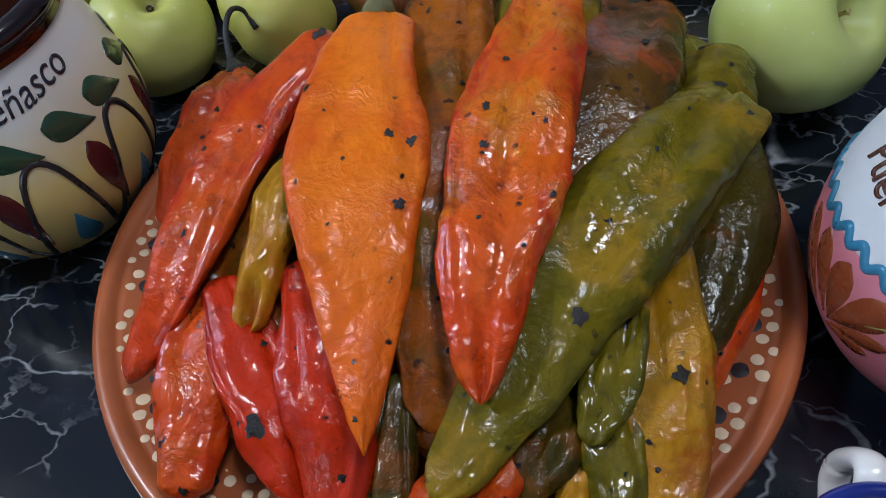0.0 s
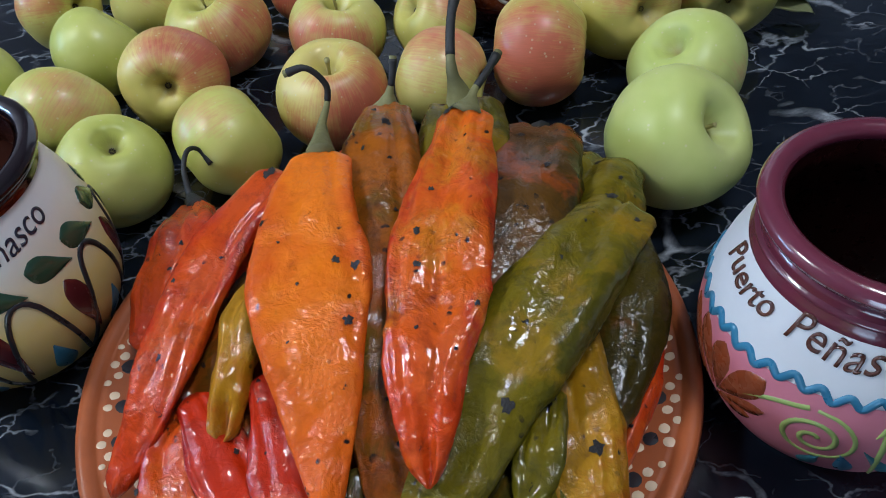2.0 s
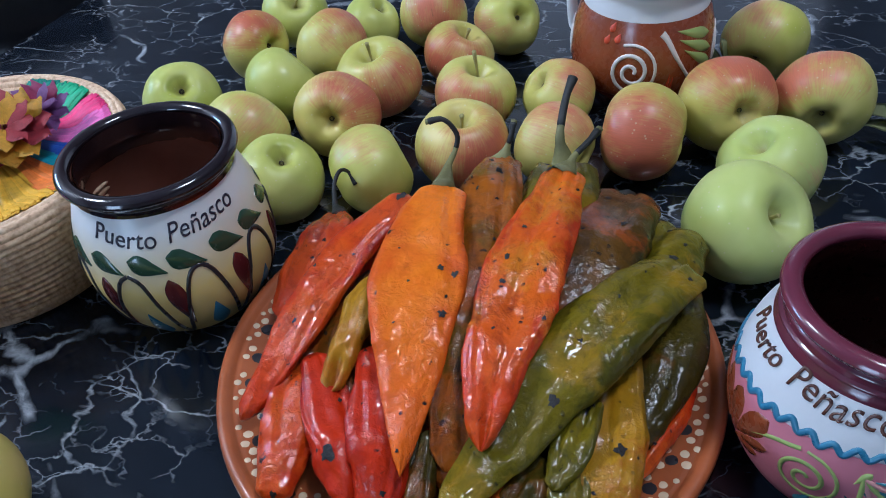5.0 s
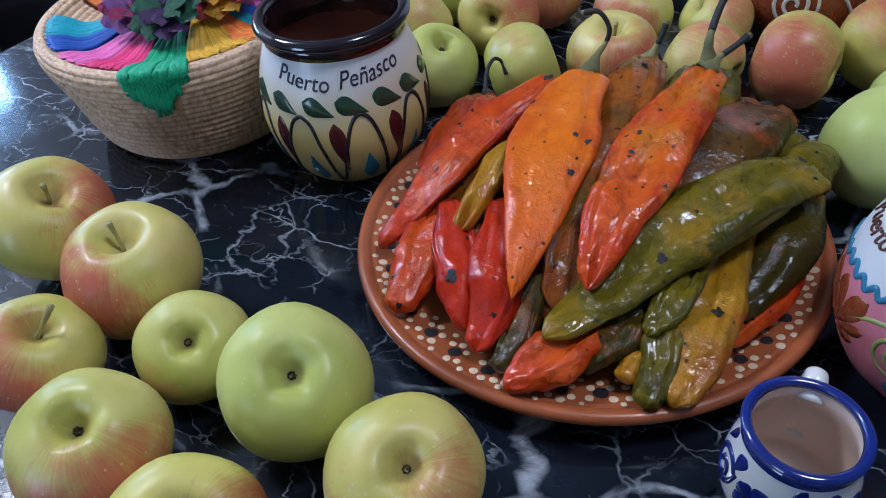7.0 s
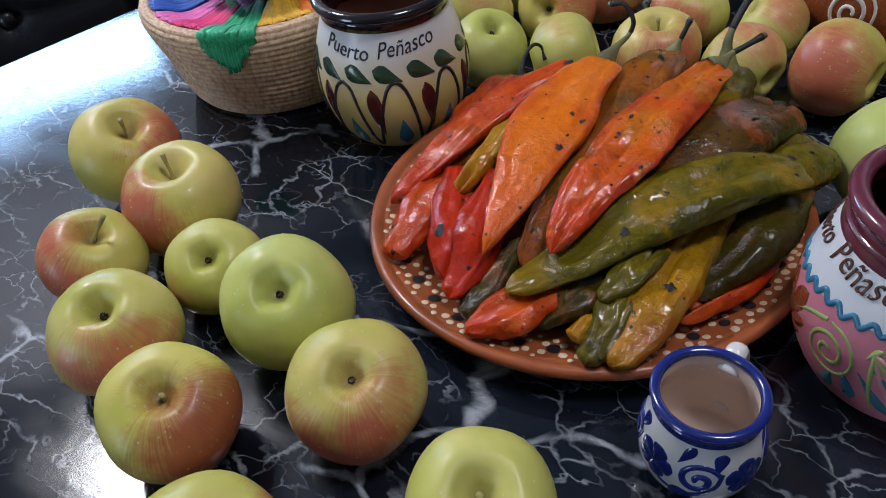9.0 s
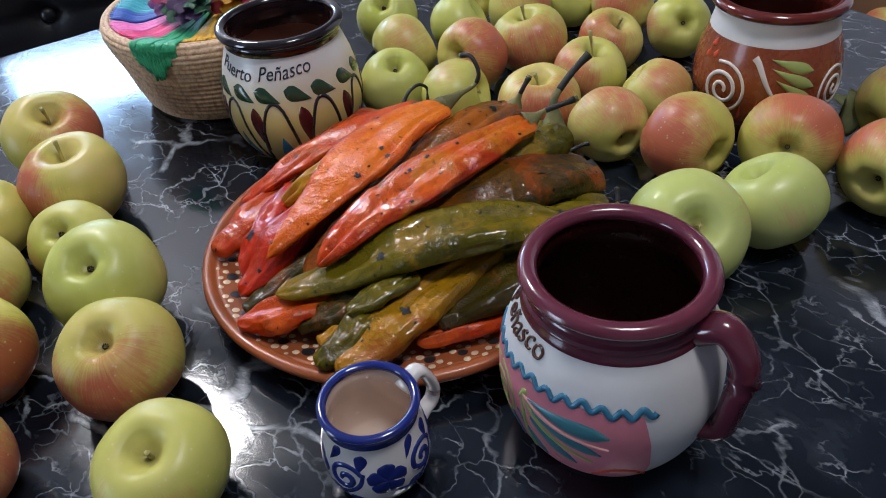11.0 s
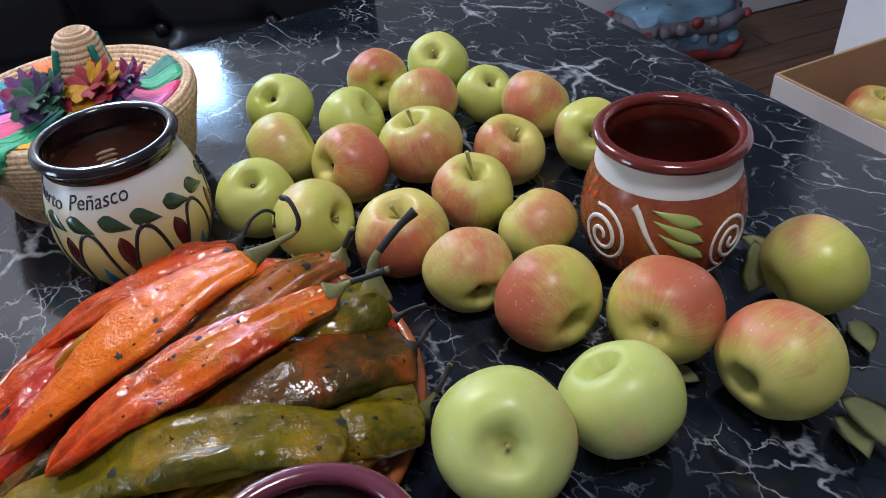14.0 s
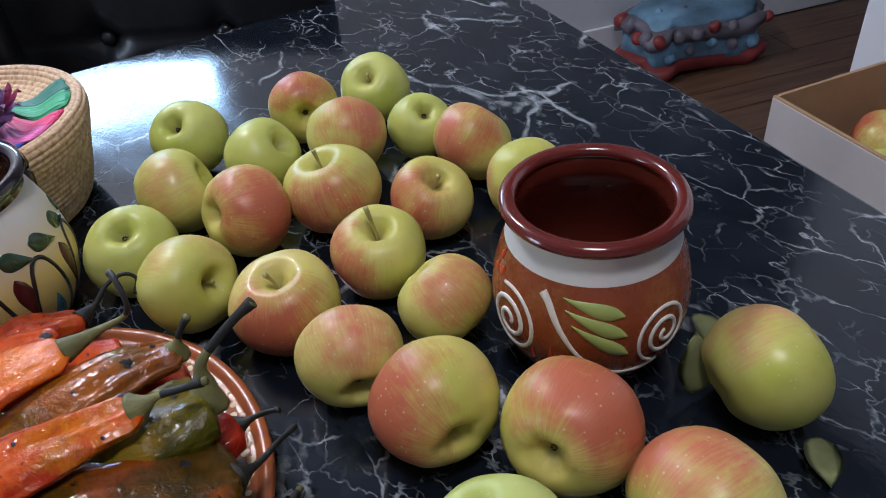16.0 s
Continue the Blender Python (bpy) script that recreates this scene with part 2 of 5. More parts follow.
    r = ramp(nt, noise_tex(nt, v, 95.0, 4), [(0.3, rough - 0.10), (0.7, rough + 0.18)])
    nt.links.new(mix(nt, black, r, 0.6), b.inputs["Roughness"])
    # the oil lies in patches, and the thin skin is finely crinkled
    nt.links.new(ramp(nt, noise_tex(nt, mapped(nt, v, loc=(9, 3, 4)), 42.0, 4, 0.6), [(0.38, 0.25), (0.60, 1.0)]), b.inputs["Coat Weight"])
    bl = noise_tex(nt, w, 95.0, 3, 0.5)
    br = noise_tex(nt, mapped(nt, w, loc=(4, 2, 3)), 360.0, 3, 0.55)
    fine = calc(nt, "MULTIPLY", br, ramp(nt, noise_tex(nt, mapped(nt, v, loc=(1, 7, 2)), 45.0, 3), [(0.42, 0.10), (0.62, 0.85)]))
    bump(nt, b, calc(nt, "ADD", calc(nt, "MULTIPLY", bl, 0.75), fine), 0.50, 0.0030)
    nt.links.new(b.inputs["Normal"].links[0].from_socket, b.inputs["Coat Normal"])
    return m


def wood_floor_material():
    m, nt, b = mat("brown_wood_floor", 0.42)
    v = coords(nt)
    info = nt.nodes.new("ShaderNodeObjectInfo")
    comb = nt.nodes.new("ShaderNodeVectorMath")
    nt.links.new(v, comb.inputs[0])
    nt.links.new(info.outputs["Random"], comb.inputs[1])
    g = noise_tex(nt, mapped(nt, comb.outputs[0], scale=(1.2, 14, 1)), 3.0, 6, 0.65, 0.5)
    c = ramp(nt, g, [(0.3, (0.055, 0.028, 0.016)), (0.55, (0.13, 0.068, 0.04)), (0.75, (0.20, 0.11, 0.065))])
    nt.links.new(c, b.inputs["Base Color"])
    bump(nt, b, g, 0.2, 0.002)
    return m


def straw_material():
    m, nt, b = mat("braided_palm_straw", 0.7)
    v = coords(nt)
    uv = coords(nt, "UV")
    g = noise_tex(nt, mapped(nt, uv, scale=(160, 26, 1)), 1.0, 3)
    c = ramp(nt, g, [(0.3, (0.42, 0.25, 0.14)), (0.5, (0.70, 0.48, 0.30)), (0.72, (0.86, 0.66, 0.44))])
    c = mix(nt, ramp(nt, noise_tex(nt, v, 26.0), [(0.4, 0.0), (0.75, 0.35)]), c, (0.36, 0.20, 0.12))
    nt.links.new(c, b.inputs["Base Color"])
    bump(nt, b, g, 0.7, 0.0012)
    return m


def mug_cream_material(low, high, at):
    """Matt glaze that was sprayed in a second colour below a height."""
    m, nt, b = mat("sprayed_cream_glaze", 0.34, coat=0.1)
    v = coords(nt)
    sep = nt.nodes.new("ShaderNodeSeparateXYZ")
    nt.links.new(v, sep.inputs[0])
    n = noise_tex(nt, v, 55.0, 4)
    z = calc(nt, "ADD", sep.outputs[2], calc(nt, "MULTIPLY", calc(nt, "SUBTRACT", n, 0.5), 0.012))
    c = mix(nt, ramp(nt, calc(nt, "MULTIPLY", calc(nt, "SUBTRACT", z, at), 28.0), [(0.0, 0.0), (1.0, 1.0)]), low, high)
    c = mix(nt, calc(nt, "MULTIPLY", noise_tex(nt, v, 240.0, 4), 0.2), c, tuple(x * 0.75 for x in high))
    nt.links.new(c, b.inputs["Base Color"])
    bump(nt, b, noise_tex(nt, v, 160.0, 3), 0.12, 0.0005)
    return m


MARBLE = marble_material()
CLAY = plain("burnished_red_clay", (0.33, 0.090, 0.027), 0.34, 0.16, 0.30, 70, 0.3)
WHITE_SLIP = plain("cream_slip", (0.70, 0.54, 0.36), 0.42, 0.08, 0.1, 90)
BLACK_SLIP = plain("black_slip", (0.022, 0.020, 0.024), 0.3, 0.2)
BLACK_GLAZE = plain("black_brown_glaze", (0.014, 0.008, 0.010), 0.14, 0.6, 0.3)
INNER_BROWN = plain("brown_inner_glaze", (0.25, 0.10, 0.065), 0.18, 0.5, 0.25)
MAROON = plain("maroon_glaze", (0.120, 0.022, 0.040), 0.17, 0.6, 0.2)
# near-black, so the shade deep inside the mug is put into the colour
INNER_RED_SHADED = plain("shaded_inner_glaze", (0.036, 0.0055, 0.0045), 0.30, 0.25, 0.35)
DARK_RED_GLAZE = plain("dark_red_glaze", (0.125, 0.016, 0.010), 0.14, 0.6, 0.25)
INNER_TERRA = plain("red_brown_inner_glaze", (0.105, 0.017, 0.010), 0.16, 0.5, 0.3)
TERRACOTTA = plain("terracotta_glaze", (0.27, 0.062, 0.020), 0.26, 0.3, 0.22)
MUG_CREAM = mug_cream_material((0.78, 0.58, 0.16), (0.74, 0.73, 0.72), 0.052)
MUG_WHITE = plain("white_matt_glaze", (0.74, 0.73, 0.72), 0.42, 0.0, 0.05)
PINK = plain("pink_paint", (0.66, 0.22, 0.27), 0.4, 0.0, 0.12)
PALE_PINK = plain("pale_pink_paint", (0.68, 0.33, 0.30), 0.4, 0.0, 0.1)
NAVY_LETTER = plain("navy_lettering", (0.02, 0.018, 0.035), 0.3, 0.3)
BROWN_LETTER = plain("brown_lettering", (0.10, 0.035, 0.022), 0.25, 0.4)
GREEN_PAINT = plain("dark_green_paint", (0.028, 0.065, 0.035), 0.22, 0.4, 0.2)
WINE_PAINT = plain("wine_paint", (0.085, 0.012, 0.014), 0.2, 0.4, 0.2)
BLUE_PAINT = plain("teal_blue_paint", (0.05, 0.19, 0.31), 0.3, 0.2, 0.2)
TEAL_PAINT = plain("teal_paint", (0.06, 0.20, 0.24), 0.35, 0.1, 0.2)
LIME_PAINT = plain("lime_paint", (0.38, 0.47, 0.13), 0.35, 0.2, 0.12)
LINE_WHITE = plain("white_slip_line", (0.78, 0.73, 0.68), 0.3, 0.3, 0.06)
ORANGE_PAINT = plain("orange_red_paint", (0.62, 0.07, 0.02), 0.3, 0.2)
COBALT = plain("cobalt_glaze", (0.012, 0.022, 0.17), 0.12, 0.6, 0.3)
CUP_INNER = plain("warm_white_inner_glaze", (0.70, 0.56, 0.46), 0.2, 0.4, 0.05)
CUP_WHITE = plain("white_glaze", (0.74, 0.71, 0.68), 0.16, 0.5, 0.05)
STRAW = straw_material()
STEM_GREEN = plain("roasted_green_stem", (0.155, 0.145, 0.050), 0.62, 0.0, 0.5, 160, 0.6)
STEM_BLACK = plain("charred_stem", (0.012, 0.011, 0.010), 0.6, 0.0, 0.5, 160, 0.6)
APPLE_STEM = plain("apple_stem", (0.40, 0.35, 0.12), 0.7, 0.0, 0.4, 160, 0.5)
CALYX = plain("dry_calyx", (0.045, 0.030, 0.016), 0.8, 0.0, 0.4, 160, 0.5)
LEAF = plain("apple_leaf", (0.36, 0.38, 0.17), 0.6, 0.0, 0.35, 120, 0.5)
SEED = plain("pepper_seed", (0.72, 0.52, 0.24), 0.4, 0.3, 0.2)
BLACK_LEATHER = plain("black_leather", (0.010, 0.010, 0.012), 0.34, 0.15, 0.2, 90, 0.5)
CARTON = plain("brown_cardboard", (0.36, 0.22, 0.12), 0.8, 0.0, 0.1, 30, 0.2)
CARTON_WHITE = plain("white_printed_cardboard", (0.50, 0.44, 0.425), 0.7, 0.0, 0.12, 30, 0.15)
WALL_PAINT = plain("off_white_wall_paint", (0.57, 0.58, 0.62), 0.85, 0.0, 0.05, 8, 0.3, dist=0.002)
WHITE_PAINT = plain("white_painted_wood", (0.72, 0.72, 0.76), 0.5, 0.0, 0.04, 10)
CEILING_PAINT = plain("white_ceiling_paint", (0.62, 0.67, 0.74), 0.9, 0.0, 0.04, 8, 0.3)
FLOOR_WOOD = wood_floor_material()
BLACK_METAL = plain("black_metal", (0.012, 0.012, 0.014), 0.35, 0.0, 0.2, 40)


# ---- mesh helpers ----
def to_object(name, bm, material, smooth=True):
    me = bpy.data.meshes.new(name)
    bmesh.ops.recalc_face_normals(bm, faces=bm.faces)
    for f in bm.faces:
        f.smooth = smooth
    bm.to_mesh(me)
    bm.free()
    if material:
        me.materials.append(material)
    return new(name, me)


def part(name, bm, material, parent, label="", smooth=True):
    ob = to_object(name, bm, material, smooth)
    ob.parent = parent
    if label:
        tagged(ob, label)
    return ob


def thing(name, m, label, category, group="", kind=""):
    ob = new(name)
    ob.empty_display_size = 0.02
    ob.matrix_world = m
    return tagged(ob, label, category, group, kind)


def box(bm, lo, hi, m=None, bevel=0.0):
    r = bmesh.ops.create_cube(bm, size=1)
    vs = r["verts"]
    for v in vs:
        v.co = Vector([lo[i] + (v.co[i] + 0.5) * (hi[i] - lo[i]) for i in range(3)])
        if m:
            v.co = m @ v.co
    if bevel:
        es = list({e for v in vs for e in v.link_edges})
        bmesh.ops.bevel(bm, geom=es, offset=bevel, segments=2, affect="EDGES", profile=0.5)
    return bm


def revolve(bm, profile, seg=64, wobble=0.0, seed=0.0, uv=None):
    """Turn (radius, z) points round z; radius 0 closes the end."""
    layer = bm.loops.layers.uv.verify() if uv else None
    rings = []
    for r, z in profile:
        if r < 1e-6:
            rings.append([bm.verts.new((0, 0, z))])
        else:
            ring = []
            for k in range(seg):
                a = TAU * k / seg
                q = r * (1 + wobble * (noise.noise((math.cos(a) * 1.3 + seed, math.sin(a) * 1.3, z * 12)))) if wobble else r
                ring.append(bm.verts.new((q * math.cos(a), q * math.sin(a), z)))
            rings.append(ring)
    for i, (a, b) in enumerate(zip(rings, rings[1:])):
        for k in range(seg):
            k2 = (k + 1) % seg
            if len(a) == 1 and len(b) == 1:
                continue
            if len(a) == 1:
                f = bm.faces.new((a[0], b[k], b[k2]))
            elif len(b) == 1:
                f = bm.faces.new((a[k], a[k2], b[0]))
            else:
                f = bm.faces.new((a[k], a[k2], b[k2], b[k]))
                if layer:
                    for lp, (uu, vv) in zip(f.loops, ((k, i), (k + 1, i), (k + 1, i + 1), (k, i + 1))):
                        lp[layer].uv = (uu / seg, vv / len(profile))
    return bm


def curve_points(pts, n):
    """Catmull-Rom through pts, n steps a span."""
    P = [Vector(p) for p in pts]
    P = [P[0] * 2 - P[1]] + P + [P[-1] * 2 - P[-2]]
    out = []
    for i in range(1, len(P) - 2):
        for k in range(n):
            t = k / n
            a, b, c, d = P[i - 1:i + 3]
            out.append(0.5 * ((2 * b) + (c - a) * t + (2 * a - 5 * b + 4 * c - d) * t * t + (3 * b - a - 3 * c + d) * t ** 3))
    out.append(P[-2])
    return out


def tube(bm, pts, radii, seg=10, steps=5, flat=1.0):
    line = curve_points(pts, steps)
    n = len(line)
    rings = []
    for i, p in enumerate(line):
        t = (line[min(i + 1, n - 1)] - line[max(i - 1, 0)]).normalized()
        s = t.cross(Vector((0, 0, 1)))
        if s.length < 0.05:
            s = t.cross(Vector((0, 1, 0)))
        s.normalize()
        u = s.cross(t)
        f = i / (n - 1) * (len(radii) - 1)
        j = min(int(f), len(radii) - 2)
        r = radii[j] + (radii[j + 1] - radii[j]) * (f - j)
        rings.append([bm.verts.new(p + s * (r * math.cos(TAU * k / seg)) + u * (r * flat * math.sin(TAU * k / seg))) for k in range(seg)])
    for a, b in zip(rings, rings[1:]):
        for k in range(seg):
            bm.faces.new((a[k], a[(k + 1) % seg], b[(k + 1) % seg], b[k]))
    bm.faces.new(rings[0][::-1])
    bm.faces.new(rings[-1])
    return bm


# ---- table, floor, walls ----
CORNER = Vector((-0.470, 0.770, 0))
EDGE_A = Vector((math.cos(radians(78)), math.sin(radians(78)), 0))
EDGE_B = Vector((math.cos(radians(-16)), math.sin(radians(-16)), 0))


def table():
    root = thing("dining_table", Matrix.Translation((0, 0, FLOOR_Z)), "black marble dining table with white veins, polished top", "table")
    bm = bmesh.new()
    c = [CORNER, CORNER + EDGE_B * 1.05, CORNER + EDGE_B * 1.05 - EDGE_A * 1.6, CORNER - EDGE_A * 1.6]
    top = [bm.verts.new(p - Vector((0, 0, FLOOR_Z))) for p in c]
    bot = [bm.verts.new(p - Vector((0, 0, FLOOR_Z + 0.03))) for p in c]
    bm.faces.new(top)
    bm.faces.new(bot[::-1])
    for i in range(4):
        bm.faces.new((top[i], bot[i], bot[(i + 1) % 4], top[(i + 1) % 4]))
    bmesh.ops.recalc_face_normals(bm, faces=bm.faces)
    up = [e for e in bm.edges if abs(e.verts[0].co.z - e.verts[1].co.z) > 0.01]
    bmesh.ops.bevel(bm, geom=up, offset=0.02, segments=4, affect="EDGES", profile=0.5)
    rim = [e for e in bm.edges if abs(e.verts[0].co.z - e.verts[1].co.z) < 1e-5 and len(e.link_faces) == 2 and e.calc_face_angle(0) > 0.8]
    bmesh.ops.bevel(bm, geom=rim, offset=0.004, segments=2, affect="EDGES", profile=0.5)
    part("tabletop", bm, MARBLE, root, "black marble slab with white and grey veins", smooth=False)
    for s, t in ((0.12, 0.12), (0.93, 0.12), (0.12, 1.48), (0.93, 1.48)):
        p = CORNER + EDGE_B * s - EDGE_A * t
        bm = bmesh.new()
        box(bm, (p.x - 0.035, p.y - 0.035, 0), (p.x + 0.035, p.y + 0.035, -FLOOR_Z - 0.03), bevel=0.004)
        part("leg", bm, BLACK_METAL, root)


def slab(name, p, length, z0, z1, label, material, direction, out, thick=0.1, holes=()):
    """A wall from p along direction, thickness outwards, with rectangular openings (s0, s1, z0, z1)."""
    bm = bmesh.new()
    cuts = sorted({0.0, length, *[h[0] for h in holes], *[h[1] for h in holes]})
    m = Matrix.Translation((p.x, p.y, 0)) @ Matrix(((direction.x, out.x, 0, 0), (direction.y, out.y, 0, 0), (0, 0, 1, 0), (0, 0, 0, 1)))
    for a, b in zip(cuts, cuts[1:]):
        h = [h for h in holes if h[0] <= a + 1e-6 and h[1] >= b - 1e-6]
        spans = [(z0, z1)] if not h else [(z0, h[0][2]), (h[0][3], z1)]
        for s0, s1 in spans:
            box(bm, (a, 0, s0), (b, thick, s1), m)
    ob = to_object(name, bm, material, smooth=False)
    return tagged(ob, label, "wall", kind="structure")


def room():
    bm = bmesh.new()
    box(bm, (-4.5, -4.5, FLOOR_Z - 0.05), (4.5, 4.5, FLOOR_Z - 0.012))
    tagged(to_object("floor", bm, FLOOR_WOOD, False), "brown wooden plank floor", "floor", kind="structure")
    bm = bmesh.new()
    box(bm, (-4.5, -4.5, CEIL_Z), (4.5, 4.5, CEIL_Z + 0.05))
    tagged(to_object("ceiling", bm, CEILING_PAINT, False), "plain white ceiling", "ceiling", kind="structure")
    s = (WIN_C - (WALL_P - U * 3.6)).dot(U)
    slab("wall_window", WALL_P - U * 3.6, 6.4, FLOOR_Z, CEIL_Z, "off-white painted wall with a small bright window", WALL_PAINT, U, N,
         holes=[(s - WIN_W / 2, s + WIN_W / 2, WIN_C.z - WIN_H / 2, WIN_C.z + WIN_H / 2)])
    e = WALL_P + U * 2.8
    slab("wall_far", e, 5.0, FLOOR_Z, CEIL_Z, "plain off-white painted wall", WALL_PAINT, -N, U)
    f = WALL_P - U * 3.6
    # the unseen opening here is added to hold the fill light
    slab("wall_near", f, 5.0, FLOOR_Z, CEIL_Z, "off-white painted wall with an opening added for the fill light", WALL_PAINT, -N, -U,
         holes=[(1.7 - FILL_W / 2, 1.7 + FILL_W / 2, FILL_C.z - FILL_H / 2, FILL_C.z + FILL_H / 2)])
    g = WALL_P - N * 5.0 - U * 3.6
    slab("wall_patio", g, 6.4, FLOOR_Z, CEIL_Z, "plain off-white painted wall", WALL_PAINT, U, -N)
    bm = bmesh.new()
    m = Matrix.Translation((WALL_P.x, WALL_P.y, 0)) @ Matrix(((U.x, N.x, 0, 0), (U.y, N.y, 0, 0), (0, 0, 1, 0), (0, 0, 0, 1)))
    box(bm, (-3.6, -0.014, FLOOR_Z), (2.8, -0.001, FLOOR_Z + 0.09), m, 0.003)
    tagged(to_object("baseboard", bm, WHITE_PAINT, False), "white painted baseboard", "baseboard", kind="structure")
    # window frame
    win = thing("window_1", m @ pose((WIN_C - WALL_P).dot(U), 0, WIN_C.z), "small white framed window, daylight behind", "window", kind="structure")
    w, h = WIN_W / 2, WIN_H / 2
    for lo, hi in (((-w, 0.01, -h), (-w + 0.03, 0.06, h)), ((w - 0.03, 0.01, -h), (w, 0.06, h)), ((-w, 0.012, -h), (w, 0.058, -h + 0.03)), ((-w, 0.012, h - 0.03), (w, 0.058, h))):
        bm = bmesh.new()
        box(bm, lo, hi, bevel=0.003)
        part("window_frame", bm, WHITE_PAINT, win, smooth=False)
    # ceiling lamps
    m_, nt, b = mat("warm_lamp_glass", 0.3)
    b.inputs["Base Color"].default_value = (0.9, 0.85, 0.75, 1)
    b.inputs["Emission Color"].default_value = (1.0, 0.84, 0.6, 1)
    b.inputs["Emission Strength"].default_value = 3.0
    for q in (LAMP_P, LAMP_Q):
        root = thing("ceiling_lamp", Matrix.Translation((q.x, q.y, CEIL_Z)), "round ceiling lamp with a warm lit shade", "lamp", "ceiling lamps")
        bm = bmesh.new()
        revolve(bm, [(0, 0), (0.10, 0), (0.10, -0.02), (0, -0.02)], 32)
        part("base", bm, BLACK_METAL, root)
        bm = bmesh.new()
        revolve(bm, [(0, -0.02), (0.13, -0.022), (0.17, -0.04), (0.18, -0.06), (0.17, -0.08), (0, -0.082)], 40)
        part("shade", bm, m_, root)


table()
room()


# ---- clay plate ----
def plate():
    root = thing("clay_plate", Matrix.Translation((0.002, 0.005, 0)), "round red clay plate with white and black dotted flowers", "plate")
    bm = bmesh.new()
    prof = [(0, 0.004), (0.086, 0.004), (0.088, 0.0), (0.094, 0.0), (0.097, 0.004), (0.118, 0.008), (0.136, 0.0125), (0.1415, 0.0155), (0.1435, 0.019),
            (0.1425, 0.0222), (0.1395, 0.0232), (0.1365, 0.0222), (0.1348, 0.0202), (0.1335, 0.0192), (0.1325, 0.0196), (0.131, 0.0190), (0.124, 0.0172), (0.112, 0.0142), (0.102, 0.0112), (0.095, 0.0095), (0.085, 0.009), (0, 0.009)]
    revolve(bm, prof, 128, 0.006, 3.0)
    part("dish", bm, CLAY, root)

    def top(r):
        pts = [(0.085, 0.009), (0.095, 0.0095), (0.102, 0.0112), (0.112, 0.0142), (0.124, 0.0172), (0.131, 0.019), (0.1325, 0.0196)]
        return float(np.interp(r, [p[0] for p in pts], [p[1] for p in pts]))

    def dot(bm, a, r, size, rise=0.0006):
        c = Vector((r * math.cos(a), r * math.sin(a), 0))
        j = 1 + random.uniform(-0.18, 0.18)
        mid = bm.verts.new((c.x, c.y, top(r) + rise + 0.0004))
        ring = []
        for k in range(10):
            b = TAU * k / 10
            q = size * j * (1 + random.uniform(-0.08, 0.08))
            x, y = c.x + q * math.cos(b), c.y + q * math.sin(b)
            ring.append(bm.verts.new((x, y, top(math.hypot(x, y)) + rise * 0.3)))
        for k in range(10):
            bm.faces.new((mid, ring[k], ring[(k + 1) % 10]))

    white, black = bmesh.new(), bmesh.new()
    n = 39
    for i in range(n):
        a = TAU * (i + random.uniform(-0.06, 0.06)) / n
        r = 0.1235 + random.uniform(-0.0008, 0.0008)
        dot(black, a, r, 0.0037)
        step = TAU / n / 2
        for da, dr in ((0, 0.0072), (0, -0.0074), (0.58, 0.0046), (-0.58, 0.0046), (0.55, -0.0040), (-0.55, -0.0040), (1.0, 0.0085), (1.0, -0.0098)):
            if random.random() > 0.04:
                dot(white, a + step * da + random.uniform(-0.004, 0.004), r + dr + random.uniform(-0.0005, 0.0005), 0.0023 if abs(da) < 0.9 else 0.0017)
    tagged(part("white_dots", white, WHITE_SLIP, root, "cream slip dots in rings"), kind="stuff")
    tagged(part("black_dots", black, BLACK_SLIP, root, "black slip dots"), kind="stuff")


plate()


# ---- apples ----
def apple_mesh(seed):
    bm = bmesh.new()
    rng = random.Random(seed)
    lob = [rng.uniform(0, TAU) for _ in range(3)]
    lean = rng.uniform(-0.06, 0.06)
    nu, nv = 40, 26
    taper = rng.uniform(0.05, 0.14)
    deep = rng.uniform(0.85, 1.1)
    rows = []
    for j in range(nv + 1):
        t = math.pi * j / nv
        z = math.cos(t)
        s = max(0.0, math.sin(t))
        r = (s ** 0.88) * (1 + taper * 0.5 * z - taper * 0.35 * (1 - z * z))
        zz = 0.86 * z
        if z > 0:
            zz -= 0.40 * deep * math.exp(-(s / 0.19) ** 2) + 0.06 * math.exp(-(s / 0.40) ** 2)
        else:
            zz += 0.36 * deep * math.exp(-(s / 0.16) ** 2) + 0.10 * math.exp(-(s / 0.38) ** 2)
        row = []
        for k in range(nu):
            a = TAU * k / nu
            bulge = 1 + 0.022 * math.sin(5 * a + lob[0]) * (0.4 + 0.6 * abs(z)) + 0.018 * math.sin(2 * a + lob[1]) + 0.012 * math.sin(3 * a + lob[2])
            zb = zz + (0.03 * math.sin(5 * a + lob[0]) * s if z < -0.6 else 0) + lean * r * math.cos(a + lob[1])
            row.append(bm.verts.new((r * bulge * math.cos(a), r * bulge * math.sin(a), zb)))
            if s < 1e-6:
                break
        rows.append(row)
    for a, b in zip(rows, rows[1:]):
        for k in range(nu):
            k2 = (k + 1) % nu
            if len(a) == 1:
                bm.faces.new((a[0], b[k], b[k2]))
            elif len(b) == 1:
                bm.faces.new((a[k], b[0], a[k2]))
            else:
                bm.faces.new((a[k], b[k], b[k2], a[k2]))
    return bm


